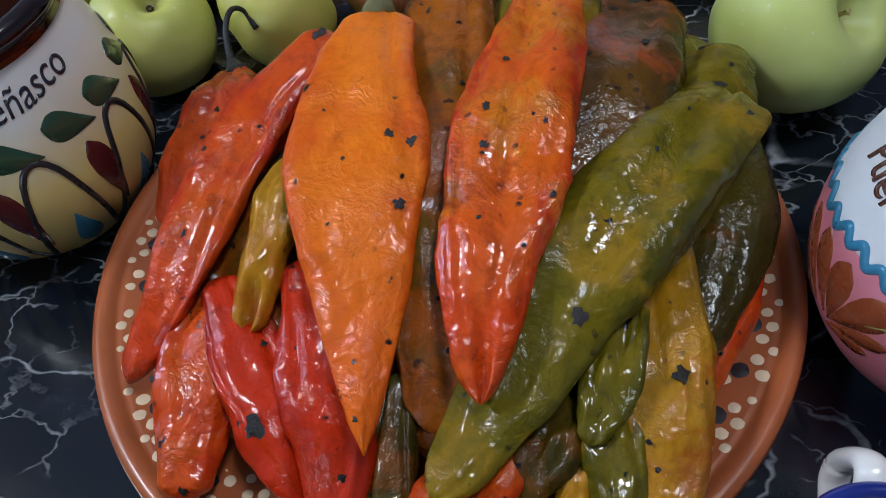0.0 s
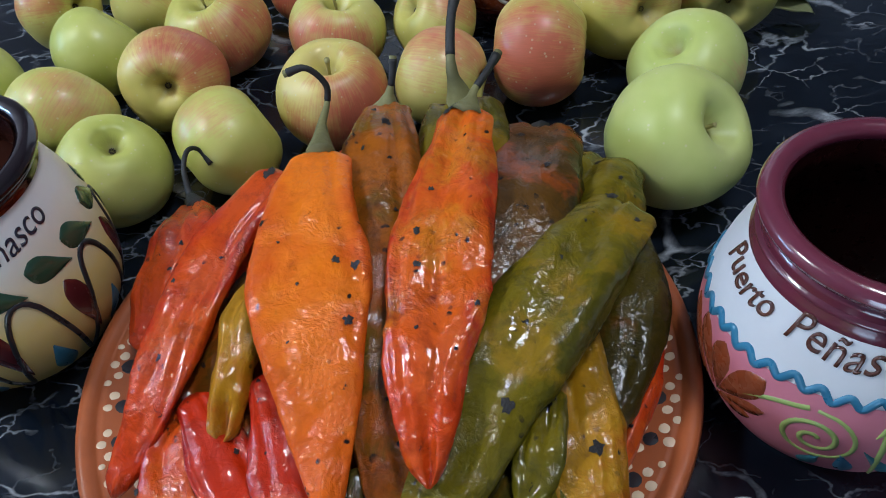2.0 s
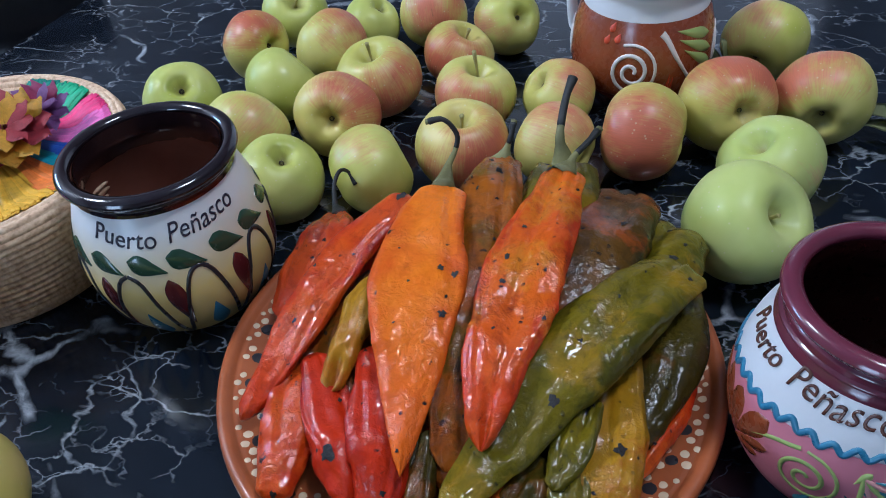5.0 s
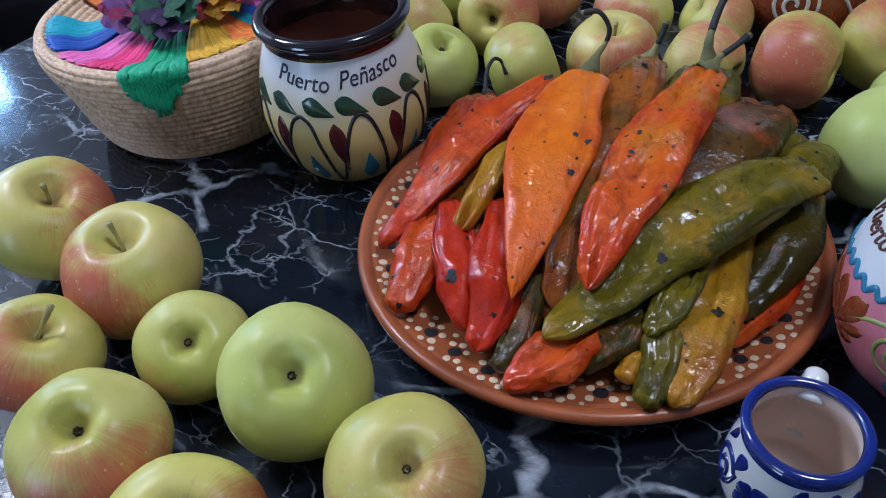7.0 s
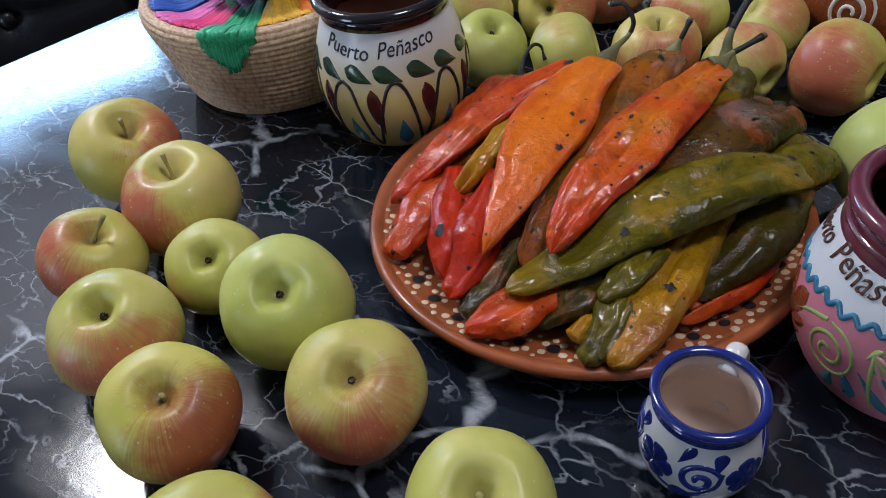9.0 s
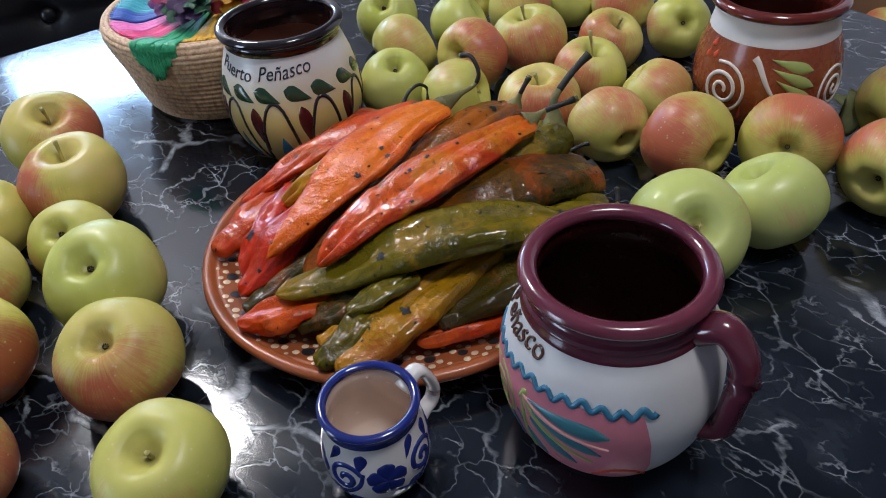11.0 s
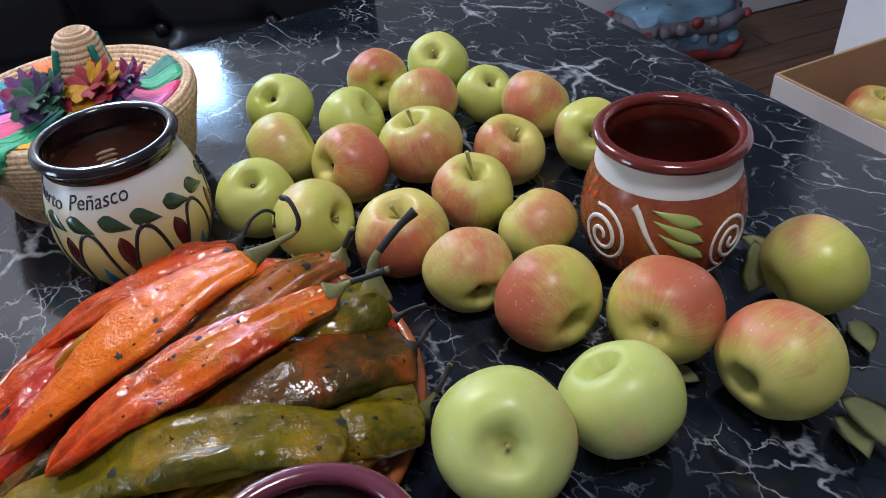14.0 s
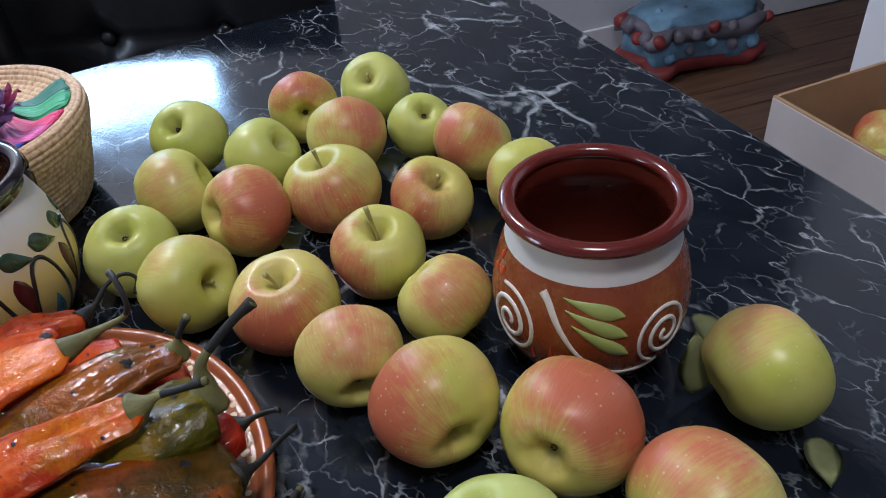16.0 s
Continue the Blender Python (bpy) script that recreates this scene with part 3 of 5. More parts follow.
SKINS = {
    "g": apple_material("green_apple_skin", (0.42, 0.46, 0.075), (0.58, 0.59, 0.17), (0.54, 0.26, 0.13), -0.95),
    "y": apple_material("yellow_apple_skin", (0.45, 0.46, 0.075), (0.63, 0.58, 0.17), (0.56, 0.20, 0.12), -0.40),
    "b": apple_material("blushed_apple_skin", (0.47, 0.46, 0.080), (0.65, 0.57, 0.18), (0.52, 0.10, 0.080), -0.14),
    "r": apple_material("red_blushed_apple_skin", (0.49, 0.46, 0.080), (0.66, 0.53, 0.17), (0.46, 0.062, 0.055), 0.04),
}
SKINS["R"] = apple_material("half_red_apple_skin", (0.49, 0.48, 0.070), (0.65, 0.56, 0.14), (0.32, 0.028, 0.032), 0.20)
SKINS["p"] = apple_material("pale_green_apple_skin", (0.45, 0.51, 0.125), (0.57, 0.61, 0.21), (0.60, 0.32, 0.18), -0.80)
WORDS = {"R": "half green, half deep red apple", "p": "large pale green apple", "g": "pale green apple", "y": "yellow-green apple with a faint blush", "b": "yellow-green apple with a pink blush", "r": "red-blushed yellow apple"}


def apple(x, y, r, end, az, el, baz, bel, skin, stem, seed, z0=0.0, where="on the black marble", group="apples on the table"):
    bm = apple_mesh(seed)
    for v in bm.verts:
        v.co *= r
    axis = Vector((math.cos(radians(el)) * math.cos(radians(az)), math.cos(radians(el)) * math.sin(radians(az)), math.sin(radians(el))))
    if end == "c":
        axis = -axis
    red = Vector((math.cos(radians(bel)) * math.cos(radians(baz)), math.cos(radians(bel)) * math.sin(radians(baz)), math.sin(radians(bel))))
    xx = red - axis * red.dot(axis)
    if xx.length < 0.05:
        xx = axis.orthogonal()
    xx.normalize()
    yy = axis.cross(xx)
    rot = Matrix((xx, yy, axis)).transposed()
    low = min((rot @ v.co).z for v in bm.verts)
    ob = to_object("apple", bm, SKINS[skin])
    ob.matrix_world = Matrix.Translation((x, y, z0 - low - 0.0004)) @ rot.to_4x4()
    tagged(ob, WORDS[skin] + " " + where, "apple", group)
    if stem:
        rng = random.Random(seed + 99)
        bm = bmesh.new()
        dx, dy = rng.uniform(-0.2, 0.2), rng.uniform(-0.2, 0.2)
        tube(bm, [(0, 0, 0.28 * r), (dx * 0.2 * r, dy * 0.2 * r, 0.6 * r), (dx * stem * r, dy * stem * r, (0.55 + stem * 0.5) * r)], [0.0016, 0.0012, 0.0011, 0.0019], 8, 4)
        part("stem", bm, APPLE_STEM, ob, "thin brown stem")
    bm = bmesh.new()
    for k in range(7):
        a = TAU * k / 7 + seed
        ca, sa = math.cos(a), math.sin(a)
        z = -0.36 * r
        tube(bm, [(ca * 0.0012, sa * 0.0012, z), (ca * 0.0019, sa * 0.0019, z - 0.0035), (ca * 0.0009 - sa * 0.0012, sa * 0.0009 + ca * 0.0012, z - 0.0062)], [0.0008, 0.0007, 0.0002], 5, 3)
    part("calyx", bm, CALYX, ob, "dry brown calyx")
    return ob


# x, y, radius, end that shows (stem or calyx) and its way, way of the blush, skin, stem length
APPLES = [
    (-0.3214, -0.1022, 0.0420, "s", -1, 62, 29, 28, "r", 0.7), (-0.2403, -0.1236, 0.0422, "s", -21, 84, -113, 30, "r", 0.75),
    (-0.2541, -0.1909, 0.0346, "s", 14, 66, -88, 40, "r", 1.3), (-0.1762, -0.1579, 0.0319, "c", -49, 56, -90, -14, "y", 0),
    (-0.1857, -0.2284, 0.0390, "c", -37, 74, -43, -12, "b", 0), (-0.1057, -0.1665, 0.0398, "c", -53, 61, -125, 20, "g", 0),
    (-0.1125, -0.2528, 0.0371, "s", -27, 73, -7, 10, "R", 0.1), (-0.0343, -0.1958, 0.0376, "c", -47, 66, -45, 26, "r", 0),
    (-0.0396, -0.2988, 0.0375, "c", 13, 63, 32, 6, "b", 0), (0.0527, -0.2194, 0.0362, "s", -48, 72, -43, 20, "y", 0.1),
    (0.1661, 0.1086, 0.0409, "s", -42, 42, 35, 32, "p", 0.1), (0.1936, 0.1775, 0.0366, "s", -161, 58, -122, 60, "p", 0),
    (0.2443, 0.2606, 0.0372, "c", -103, -4, 180, 51, "b", 0), (0.2180, 0.3561, 0.0359, "s", 60, 20, -149, 28, "y", 0.6),
    (0.1732, 0.2486, 0.0382, "c", -73, 18, -64, 40, "r", 0), (0.1101, 0.2127, 0.0369, "c", -14, -1, -60, 6, "r", 0),
    (0.0460, 0.2012, 0.0330, "c", -24, -6, 106, 80, "b", 0), (0.0458, 0.2742, 0.0315, "c", -159, 42, 21, 40, "b", 0),
    (-0.0224, 0.2737, 0.0345, "s", -20, 78, -91, 40, "b", 1.35), (-0.0241, 0.1990, 0.0364, "s", -53, 82, -52, 21, "r", 0.7),
    (-0.0865, 0.1613, 0.0344, "s", 27, 18, 35, 34, "y", 0.2), (-0.1525, 0.1499, 0.0341, "c", -28, 69, -70, -3, "g", 0),
    (-0.1286, 0.2299, 0.0362, "c", -86, 24, -10, 50, "r", 0), (-0.1967, 0.2060, 0.0347, "s", 60, 20, -85, 10, "y", 0),
    (-0.2696, 0.2517, 0.0353, "c", -54, 54, -8, 0, "g", 0), (-0.1915, 0.2814, 0.0333, "s", 39, 37, -67, 26, "g", 0),
    (-0.1077, 0.2947, 0.0379, "s", -124, 75, -51, 18, "b", 0.9), (-0.2368, 0.3509, 0.0328, "c", -25, 12, -35, 64, "r", 0),
    (-0.1619, 0.3462, 0.0356, "s", 150, 30, 6, 37, "b", 0), (-0.2194, 0.4196, 0.0337, "s", -60, 52, 2, -21, "g", 0.5),
    (-0.1381, 0.4070, 0.0292, "c", -10, 57, -46, -24, "g", 0), (-0.0776, 0.4122, 0.0344, "s", 100, 40, -70, 48, "b", 0),
    (-0.0442, 0.3403, 0.0326, "s", -4, 66, -87, 40, "r", 0.6), (-0.0047, 0.4022, 0.0332, "c", -49, 28, -87, 10, "y", 0),
]
for i, a in enumerate(APPLES):
    apple(*a, i + 1)


def leaf(p, az, size, curl, tilt):
    bm = bmesh.new()
    n = 10
    rows = []
    for i in range(n + 1):
        t = i / n
        w = size * 0.32 * math.sin(math.pi * min(1, t * 0.97 + 0.02)) ** 0.8 * (1 - 0.25 * t)
        rows.append([bm.verts.new((size * t, s * w, curl * size * math.sin(t * 2.4) + 0.22 * abs(s) * w + 0.001 * math.sin(9 * t + s))) for s in (-1, -0.5, 0, 0.5, 1)])
    for a, b in zip(rows, rows[1:]):
        for k in range(4):
            bm.faces.new((a[k], b[k], b[k + 1], a[k + 1]))
    bmesh.ops.solidify(bm, geom=bm.faces[:], thickness=0.0006)
    ob = to_object("apple_leaf", bm, LEAF)
    ob.matrix_world = pose(*p, 0, tilt, az)
    low = min((ob.matrix_world @ v.co).z for v in ob.data.vertices)
    if low < 0.0006:
        ob.location.z += 0.0006 - low
    tagged(ob, "dull green curled apple leaf beside the apples", "leaf", "apple leaves")


leaf((0.190, 0.338, 0.004), 140, 0.040, 0.10, -68)
leaf((0.192, 0.377, 0.004), 165, 0.040, 0.15, 0)
leaf((0.279, 0.277, 0.016), -12, 0.046, 0.10, 12)
leaf((0.281, 0.272, 0.006), -40, 0.034, 0.20, 0)
leaf((0.208, 0.243, 0.004), -150, 0.026, 0.12, 0)
leaf((0.252, 0.357, 0.004), -50, 0.034, 0.16, 0)


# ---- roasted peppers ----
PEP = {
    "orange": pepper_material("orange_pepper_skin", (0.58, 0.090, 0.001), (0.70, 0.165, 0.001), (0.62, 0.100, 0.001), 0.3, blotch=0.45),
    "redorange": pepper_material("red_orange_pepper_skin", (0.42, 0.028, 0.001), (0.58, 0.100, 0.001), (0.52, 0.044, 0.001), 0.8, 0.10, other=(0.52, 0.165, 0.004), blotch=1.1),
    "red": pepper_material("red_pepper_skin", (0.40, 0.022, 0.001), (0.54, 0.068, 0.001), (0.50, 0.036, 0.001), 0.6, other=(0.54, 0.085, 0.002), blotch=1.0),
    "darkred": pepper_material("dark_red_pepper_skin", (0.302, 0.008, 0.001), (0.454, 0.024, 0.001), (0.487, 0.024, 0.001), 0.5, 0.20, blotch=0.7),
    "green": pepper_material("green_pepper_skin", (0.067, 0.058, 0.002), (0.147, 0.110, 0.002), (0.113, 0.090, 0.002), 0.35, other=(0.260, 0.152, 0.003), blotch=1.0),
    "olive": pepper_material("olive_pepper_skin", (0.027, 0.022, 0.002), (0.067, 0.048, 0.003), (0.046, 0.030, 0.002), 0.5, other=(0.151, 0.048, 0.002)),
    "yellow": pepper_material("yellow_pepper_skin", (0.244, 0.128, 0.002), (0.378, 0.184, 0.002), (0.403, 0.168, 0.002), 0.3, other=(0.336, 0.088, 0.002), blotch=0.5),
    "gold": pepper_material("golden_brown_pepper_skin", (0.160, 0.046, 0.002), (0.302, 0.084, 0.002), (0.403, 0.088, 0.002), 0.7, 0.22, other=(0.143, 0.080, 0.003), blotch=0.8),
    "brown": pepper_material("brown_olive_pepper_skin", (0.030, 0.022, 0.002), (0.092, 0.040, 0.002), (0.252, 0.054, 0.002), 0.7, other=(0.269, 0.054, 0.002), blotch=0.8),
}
PEP_WORDS = {"orange": "orange roasted pepper with char spots", "redorange": "wrinkled red-orange roasted pepper, split tip", "red": "glossy red roasted pepper", "darkred": "dark red roasted pepper, loose pale skin",
             "green": "olive green roasted pepper", "olive": "dark olive roasted pepper", "yellow": "yellow roasted pepper", "gold": "golden brown roasted pepper, skin peeling", "brown": "brown and olive roasted pepper, blistered"}


CHAR = plain("burnt_skin", (0.010, 0.008, 0.008), 0.6, 0.0, 0.5, 300, 0.9)


def pepper(spine, width, skin, seed, flat=0.42, blunt=0.25, split=False, tilt=0.0, stem=(), stem_r=0.003, black=True, kink=1.0, shoulder=0.62, chars=()):
    """A collapsed pepper along its spine from shoulder to tip. width: widest, in metres. tilt: roll about the spine in degrees."""
    line = curve_points(spine, 18)
    n, seg = len(line), 52
    bm = bmesh.new()
    uvl = bm.loops.layers.uv.verify()
    rings = []
    cr = random.Random(seed * 31)
    creases = [(cr.uniform(-0.75, 0.75), cr.uniform(0.3, 5.5), cr.uniform(0.0010, 0.0028)) for _ in range(4)]
    for i, p in enumerate(line):
        t = i / (n - 1)
        d = (line[min(i + 1, n - 1)] - line[max(i - 1, 0)]).normalized()
        s = d.cross(Vector((0, 0, 1))).normalized()
        u = s.cross(d)
        ct, st = math.cos(radians(tilt)), math.sin(radians(tilt))
        s, u = s * ct + u * st, u * ct - s * st
        g = min(1.0, t / 0.40)
        head = (shoulder + (1 - shoulder) * g * g * (3 - 2 * g)) * min(1.0, (t / 0.045 + 0.25)) ** 0.6
        tail = (1 - max(0.0, (t - 0.45) / 0.55) ** 1.5 * (1 - blunt))
        end = min(1.0, ((1 - t) / 0.05 + 0.03)) ** 0.5
        w = 0.5 * width * head * tail * end
        w *= 1 + 0.10 * noise.noise((t * 4 + seed * 3.3, seed, 0))
        h = max(w * flat * (1 + 0.3 * noise.noise((t * 3, seed * 1.7, 2))), min(w, 0.004 * end * head))
        ring = []
        for k in range(seg):
            a = TAU * k / seg
            c, q = math.cos(a), math.sin(a)
            cx = math.copysign(abs(c) ** 0.9, c)
            qx = math.copysign(abs(q) ** 0.95, q)
            r = 1 + kink * (0.10 * noise.noise((cx * 1.6 + seed * 7, t * 6, q * 1.2)) + 0.05 * noise.noise((cx * 4 + seed * 5, t * 9, q * 3)))
            fold = kink * 0.0022 * noise.noise((c * 1.7 + seed * 11, t * 5.0 + seed, 0.3)) * head * end
            dip = 0.0
            if q > 0:
                dip = -0.36 * h * math.exp(-((c - 0.25 * math.sin(seed + t * 3)) / 0.3) ** 2) * (0.5 + 0.5 * math.sin(t * 5 + seed))
            if split and t > 0.72:
                g = (t - 0.72) / 0.28
                dip -= h * 1.3 * g * math.exp(-((c + 0.1) / 0.22) ** 2) * (1 if q > 0 else -1)
            if q > -0.2:
                for c1, ph, deep in creases:
                    dip -= deep * kink * head * end * math.exp(-((c - c1 - 0.22 * math.sin(t * 4.5 + ph)) / 0.085) ** 2) * max(0.0, math.sin(t * 3.3 + ph * 0.5)) ** 0.7
            base = p + s * (w * cx * r) + u * (h * qx * r + fold + dip)
            out = (s * c + u * q * 1.6).normalized()
            q1 = noise.noise(base * 95 + Vector((seed * 3, 0, 0)))
            q2 = 1 - abs(noise.noise(base * 60 + Vector((0, seed * 5, 0)))) * 2
            q3 = noise.noise(base * 240)
            ring.append(bm.verts.new(base + out * (kink * head * end * (0.0007 * q1 + 0.0007 * max(0.0, q2 - 0.2) + 0.0003 * q3))))
        rings.append(ring)
    spots = [[(math.cos(TAU * k / seg), v.co.copy(), math.sin(TAU * k / seg)) for k, v in enumerate(r)] for r in rings]
    for i, (a, b) in enumerate(zip(rings, rings[1:])):
        for k in range(seg):
            f = bm.faces.new((a[k], a[(k + 1) % seg], b[(k + 1) % seg], b[k]))
            for lp, (uu, vv) in zip(f.loops, ((i, k), (i, k + 1), (i + 1, k + 1), (i + 1, k))):
                lp[uvl].uv = (uu / (n - 1), vv / seg)
    bm.faces.new(rings[0][::-1])
    bm.faces.new(rings[-1])
    for v in bm.verts:
        v.co.z = max(v.co.z, 0.0105 if math.hypot(v.co.x, v.co.y) < 0.1 else 0.0105 + (math.hypot(v.co.x, v.co.y) - 0.1) * 0.28)
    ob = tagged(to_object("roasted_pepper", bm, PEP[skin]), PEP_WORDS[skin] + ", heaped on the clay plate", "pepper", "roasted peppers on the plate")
    rg = random.Random(seed * 17)
    for tt, side, size in chars:
        i = int(tt * (n - 1))
        d = (line[min(i + 1, n - 1)] - line[max(i - 1, 0)]).normalized()
        s = d.cross(Vector((0, 0, 1))).normalized()
        k0 = min(range(seg), key=lambda k: abs(spots[i][k][0] - side) + (9 if spots[i][k][2] < 0 else 0))
        c0 = spots[i][k0][1]
        k1, k2 = spots[i][(k0 + 1) % seg][1], spots[min(i + 2, n - 1)][k0][1]
        nrm = (k1 - c0).cross(k2 - c0).normalized()
        if nrm.z < 0:
            nrm = -nrm
        e1 = nrm.orthogonal().normalized()
        e2 = nrm.cross(e1)
        bm = bmesh.new()
        mid = bm.verts.new(c0 + nrm * 0.0010)
        ring = []
        for k in range(14):
            q = size * 0.72 * rg.uniform(0.45, 1.2)
            ring.append(bm.verts.new(c0 + (e1 * math.cos(TAU * k / 14) * q * 1.2 + e2 * math.sin(TAU * k / 14) * q) + nrm * rg.uniform(0.0001, 0.0006)))
        for k in range(14):
            bm.faces.new((mid, ring[k], ring[(k + 1) % 14]))
        part("char_flake", bm, CHAR, ob, "black burnt skin flake")
    if stem:
        pts = [Vector(q) for q in stem]
        first = line[0] + (line[1] - line[0]) * 1.2
        bm = bmesh.new()
        tube(bm, [first, (first + pts[0]) * 0.5, *pts], [stem_r * 3.4, stem_r * 2.0, stem_r * 1.0] + [stem_r * 0.7] * 2 + [stem_r * 0.6, stem_r * 0.85], 10, 6)
        part("stem", bm, STEM_BLACK if black else STEM_GREEN, ob, "charred curled stem" if black else "green stem with a charred tip")
        if not black:
            bm = bmesh.new()
            tail = curve_points([first, (first + pts[0]) * 0.5, *pts], 6)
            tail = tail[int(len(tail) * 0.52):]
            tube(bm, tail[::2] if len(tail) > 5 else tail, [stem_r * 0.74, stem_r * 0.72, stem_r * 0.70, stem_r * 1.0], 10, 2)
            part("stem_tip", bm, STEM_BLACK, ob, "burnt black stem tip")
    return ob


# lower layer
pepper([(-0.0766, -0.0183, 0.0400), (-0.0812, -0.0457, 0.0370), (-0.0808, -0.0751, 0.0320), (-0.0816, -0.0995, 0.0250)], 0.030, "red", 1, 0.6, 0.5, chars=((0.97, -0.2, 0.0028), (0.5, 0.8, 0.0022)))
pepper([(-0.0763, -0.0244, 0.0460), (-0.0596, -0.0589, 0.0420), (-0.0473, -0.0842, 0.0360), (-0.0375, -0.1015, 0.0260)], 0.028, "darkred", 2, 0.6, 0.4, chars=((0.6, 0.3, 0.0055), (0.3, -0.5, 0.002)))
pepper([(-0.0423, -0.0233, 0.0540), (-0.0334, -0.0629, 0.0480), (-0.0271, -0.0903, 0.0380), (-0.0299, -0.1137, 0.0260)], 0.030, "darkred", 3, 0.6, 0.4, chars=((0.55, -0.6, 0.0026), (0.75, -0.2, 0.002)))
pepper([(-0.0074, -0.0629, 0.0400), (-0.0100, -0.0913, 0.0330), (-0.0131, -0.1096, 0.0270), (-0.0165, -0.1208, 0.0240)], 0.017, "olive", 4, 0.8, 0.6)
pepper([(0.0296, -0.0842, 0.0360), (0.0156, -0.1025, 0.0330), (0.0014, -0.1188, 0.0280), (-0.0080, -0.1319, 0.0260)], 0.032, "red", 5, 0.5, 0.15)
pepper([(0.0890, 0.0101, 0.0460), (0.0814, -0.0376, 0.0420), (0.0791, -0.0731, 0.0370), (0.0754, -0.0995, 0.0310), (0.0713, -0.1177, 0.0270)], 0.034, "yellow", 6, 0.62, 0.35, chars=((0.47, -0.2, 0.0048), (0.72, 0.1, 0.0014)))
pepper([(0.0665, -0.0609, 0.0420), (0.0616, -0.0832, 0.0380), (0.0616, -0.1035, 0.0320), (0.0585, -0.1218, 0.0260)], 0.020, "green", 7, 0.7, 0.6)
pepper([(0.0565, -0.0812, 0.0350), (0.0511, -0.0934, 0.0310), (0.0459, -0.1096, 0.0260)], 0.015, "yellow", 8, 0.8, 0.6)
pepper([(0.0511, -0.0731, 0.0380), (0.0389, -0.0893, 0.0340), (0.0218, -0.1076, 0.0260)], 0.024, "olive", 9, 0.6, 0.5)
pepper([(0.1215, 0.0609, 0.0440), (0.1160, 0.0101, 0.0420), (0.1066, -0.0223, 0.0380), (0.0922, -0.0558, 0.0300)], 0.034, "olive", 10, 0.6, 0.4)
pepper([(0.1220, 0.0304, 0.0280), (0.1188, -0.0051, 0.0280), (0.1113, -0.0355, 0.0270), (0.0910, -0.0711, 0.0260)], 0.017, "red", 11, 0.7, 0.5, chars=((0.55, 0.1, 0.0048),))
pepper([(-0.0580, 0.0304, 0.0460), (-0.0674, -0.0010, 0.0460), (-0.0735, -0.0203, 0.0400), (-0.0764, -0.0426, 0.0310)], 0.030, "brown", 12, 0.6, 0.5)
pepper([(-0.0375, 0.0203, 0.0660), (-0.0496, 0.0020, 0.0640), (-0.0554, -0.0223, 0.0580), (-0.0611, -0.0487, 0.0470)], 0.020, "yellow", 13, 0.75, 0.6, True, chars=((0.12, 0.2, 0.0030), (0.2, -0.5, 0.002)))
pepper([(-0.0912, 0.0954, 0.0430), (-0.0906, 0.0629, 0.0530), (-0.1011, 0.0335, 0.0460), (-0.1080, 0.0101, 0.0340)], 0.030, "red", 14, 0.6, 0.4,
       stem=[(-0.0972, 0.1056, 0.0445), (-0.0993, 0.1167, 0.0525), (-0.0978, 0.1279, 0.0555), (-0.0941, 0.1340, 0.0505), (-0.0888, 0.1289, 0.0435)], stem_r=0.0020)
pepper([(0.0305, 0.0609, 0.0360), (0.0230, 0.0101, 0.0380), (0.0135, -0.0406, 0.0360), (0.0080, -0.0913, 0.0280)], 0.060, "brown", 15, 0.55, 0.4)
pepper([(0.0750, 0.0711, 0.0380), (0.0625, 0.0203, 0.0380), (0.0550, -0.0304, 0.0340), (0.0520, -0.0711, 0.0280)], 0.055, "olive", 16, 0.55, 0.4)
pepper([(-0.0300, 0.0711, 0.0400), (-0.0430, 0.0304, 0.0400), (-0.0455, -0.0203, 0.0360), (-0.0430, -0.0711, 0.0280)], 0.055, "brown", 17, 0.55, 0.4)
pepper([(0.0493, 0.1259, 0.0380), (0.0493, 0.0863, 0.0400), (0.0365, 0.0406, 0.0360), (0.0235, 0.0000, 0.0320)], 0.045, "darkred", 18, 0.6, 0.4,
       stem=[(0.0549, 0.1340, 0.0430), (0.0606, 0.1401, 0.0470), (0.0654, 0.1441, 0.0490)], stem_r=0.0022)
pepper([(0.0863, 0.1056, 0.0320), (0.0700, 0.0711, 0.0360), (0.0565, 0.0406, 0.0360), (0.0480, 0.0101, 0.0320)], 0.050, "olive", 28, 0.6, 0.5, shoulder=0.85)
pepper([(0.0096, 0.1198, 0.0420), (-0.0008, 0.0863, 0.0480), (-0.0110, 0.0507, 0.0460), (-0.0170, 0.0101, 0.0420)], 0.050, "darkred", 29, 0.7, 0.5, shoulder=0.85)
pepper([(-0.0354, 0.0995, 0.0400), (-0.0439, 0.0690, 0.0480), (-0.0543, 0.0365, 0.0460), (-0.0625, 0.0000, 0.0400)], 0.044, "red", 30, 0.7, 0.5, shoulder=0.85)
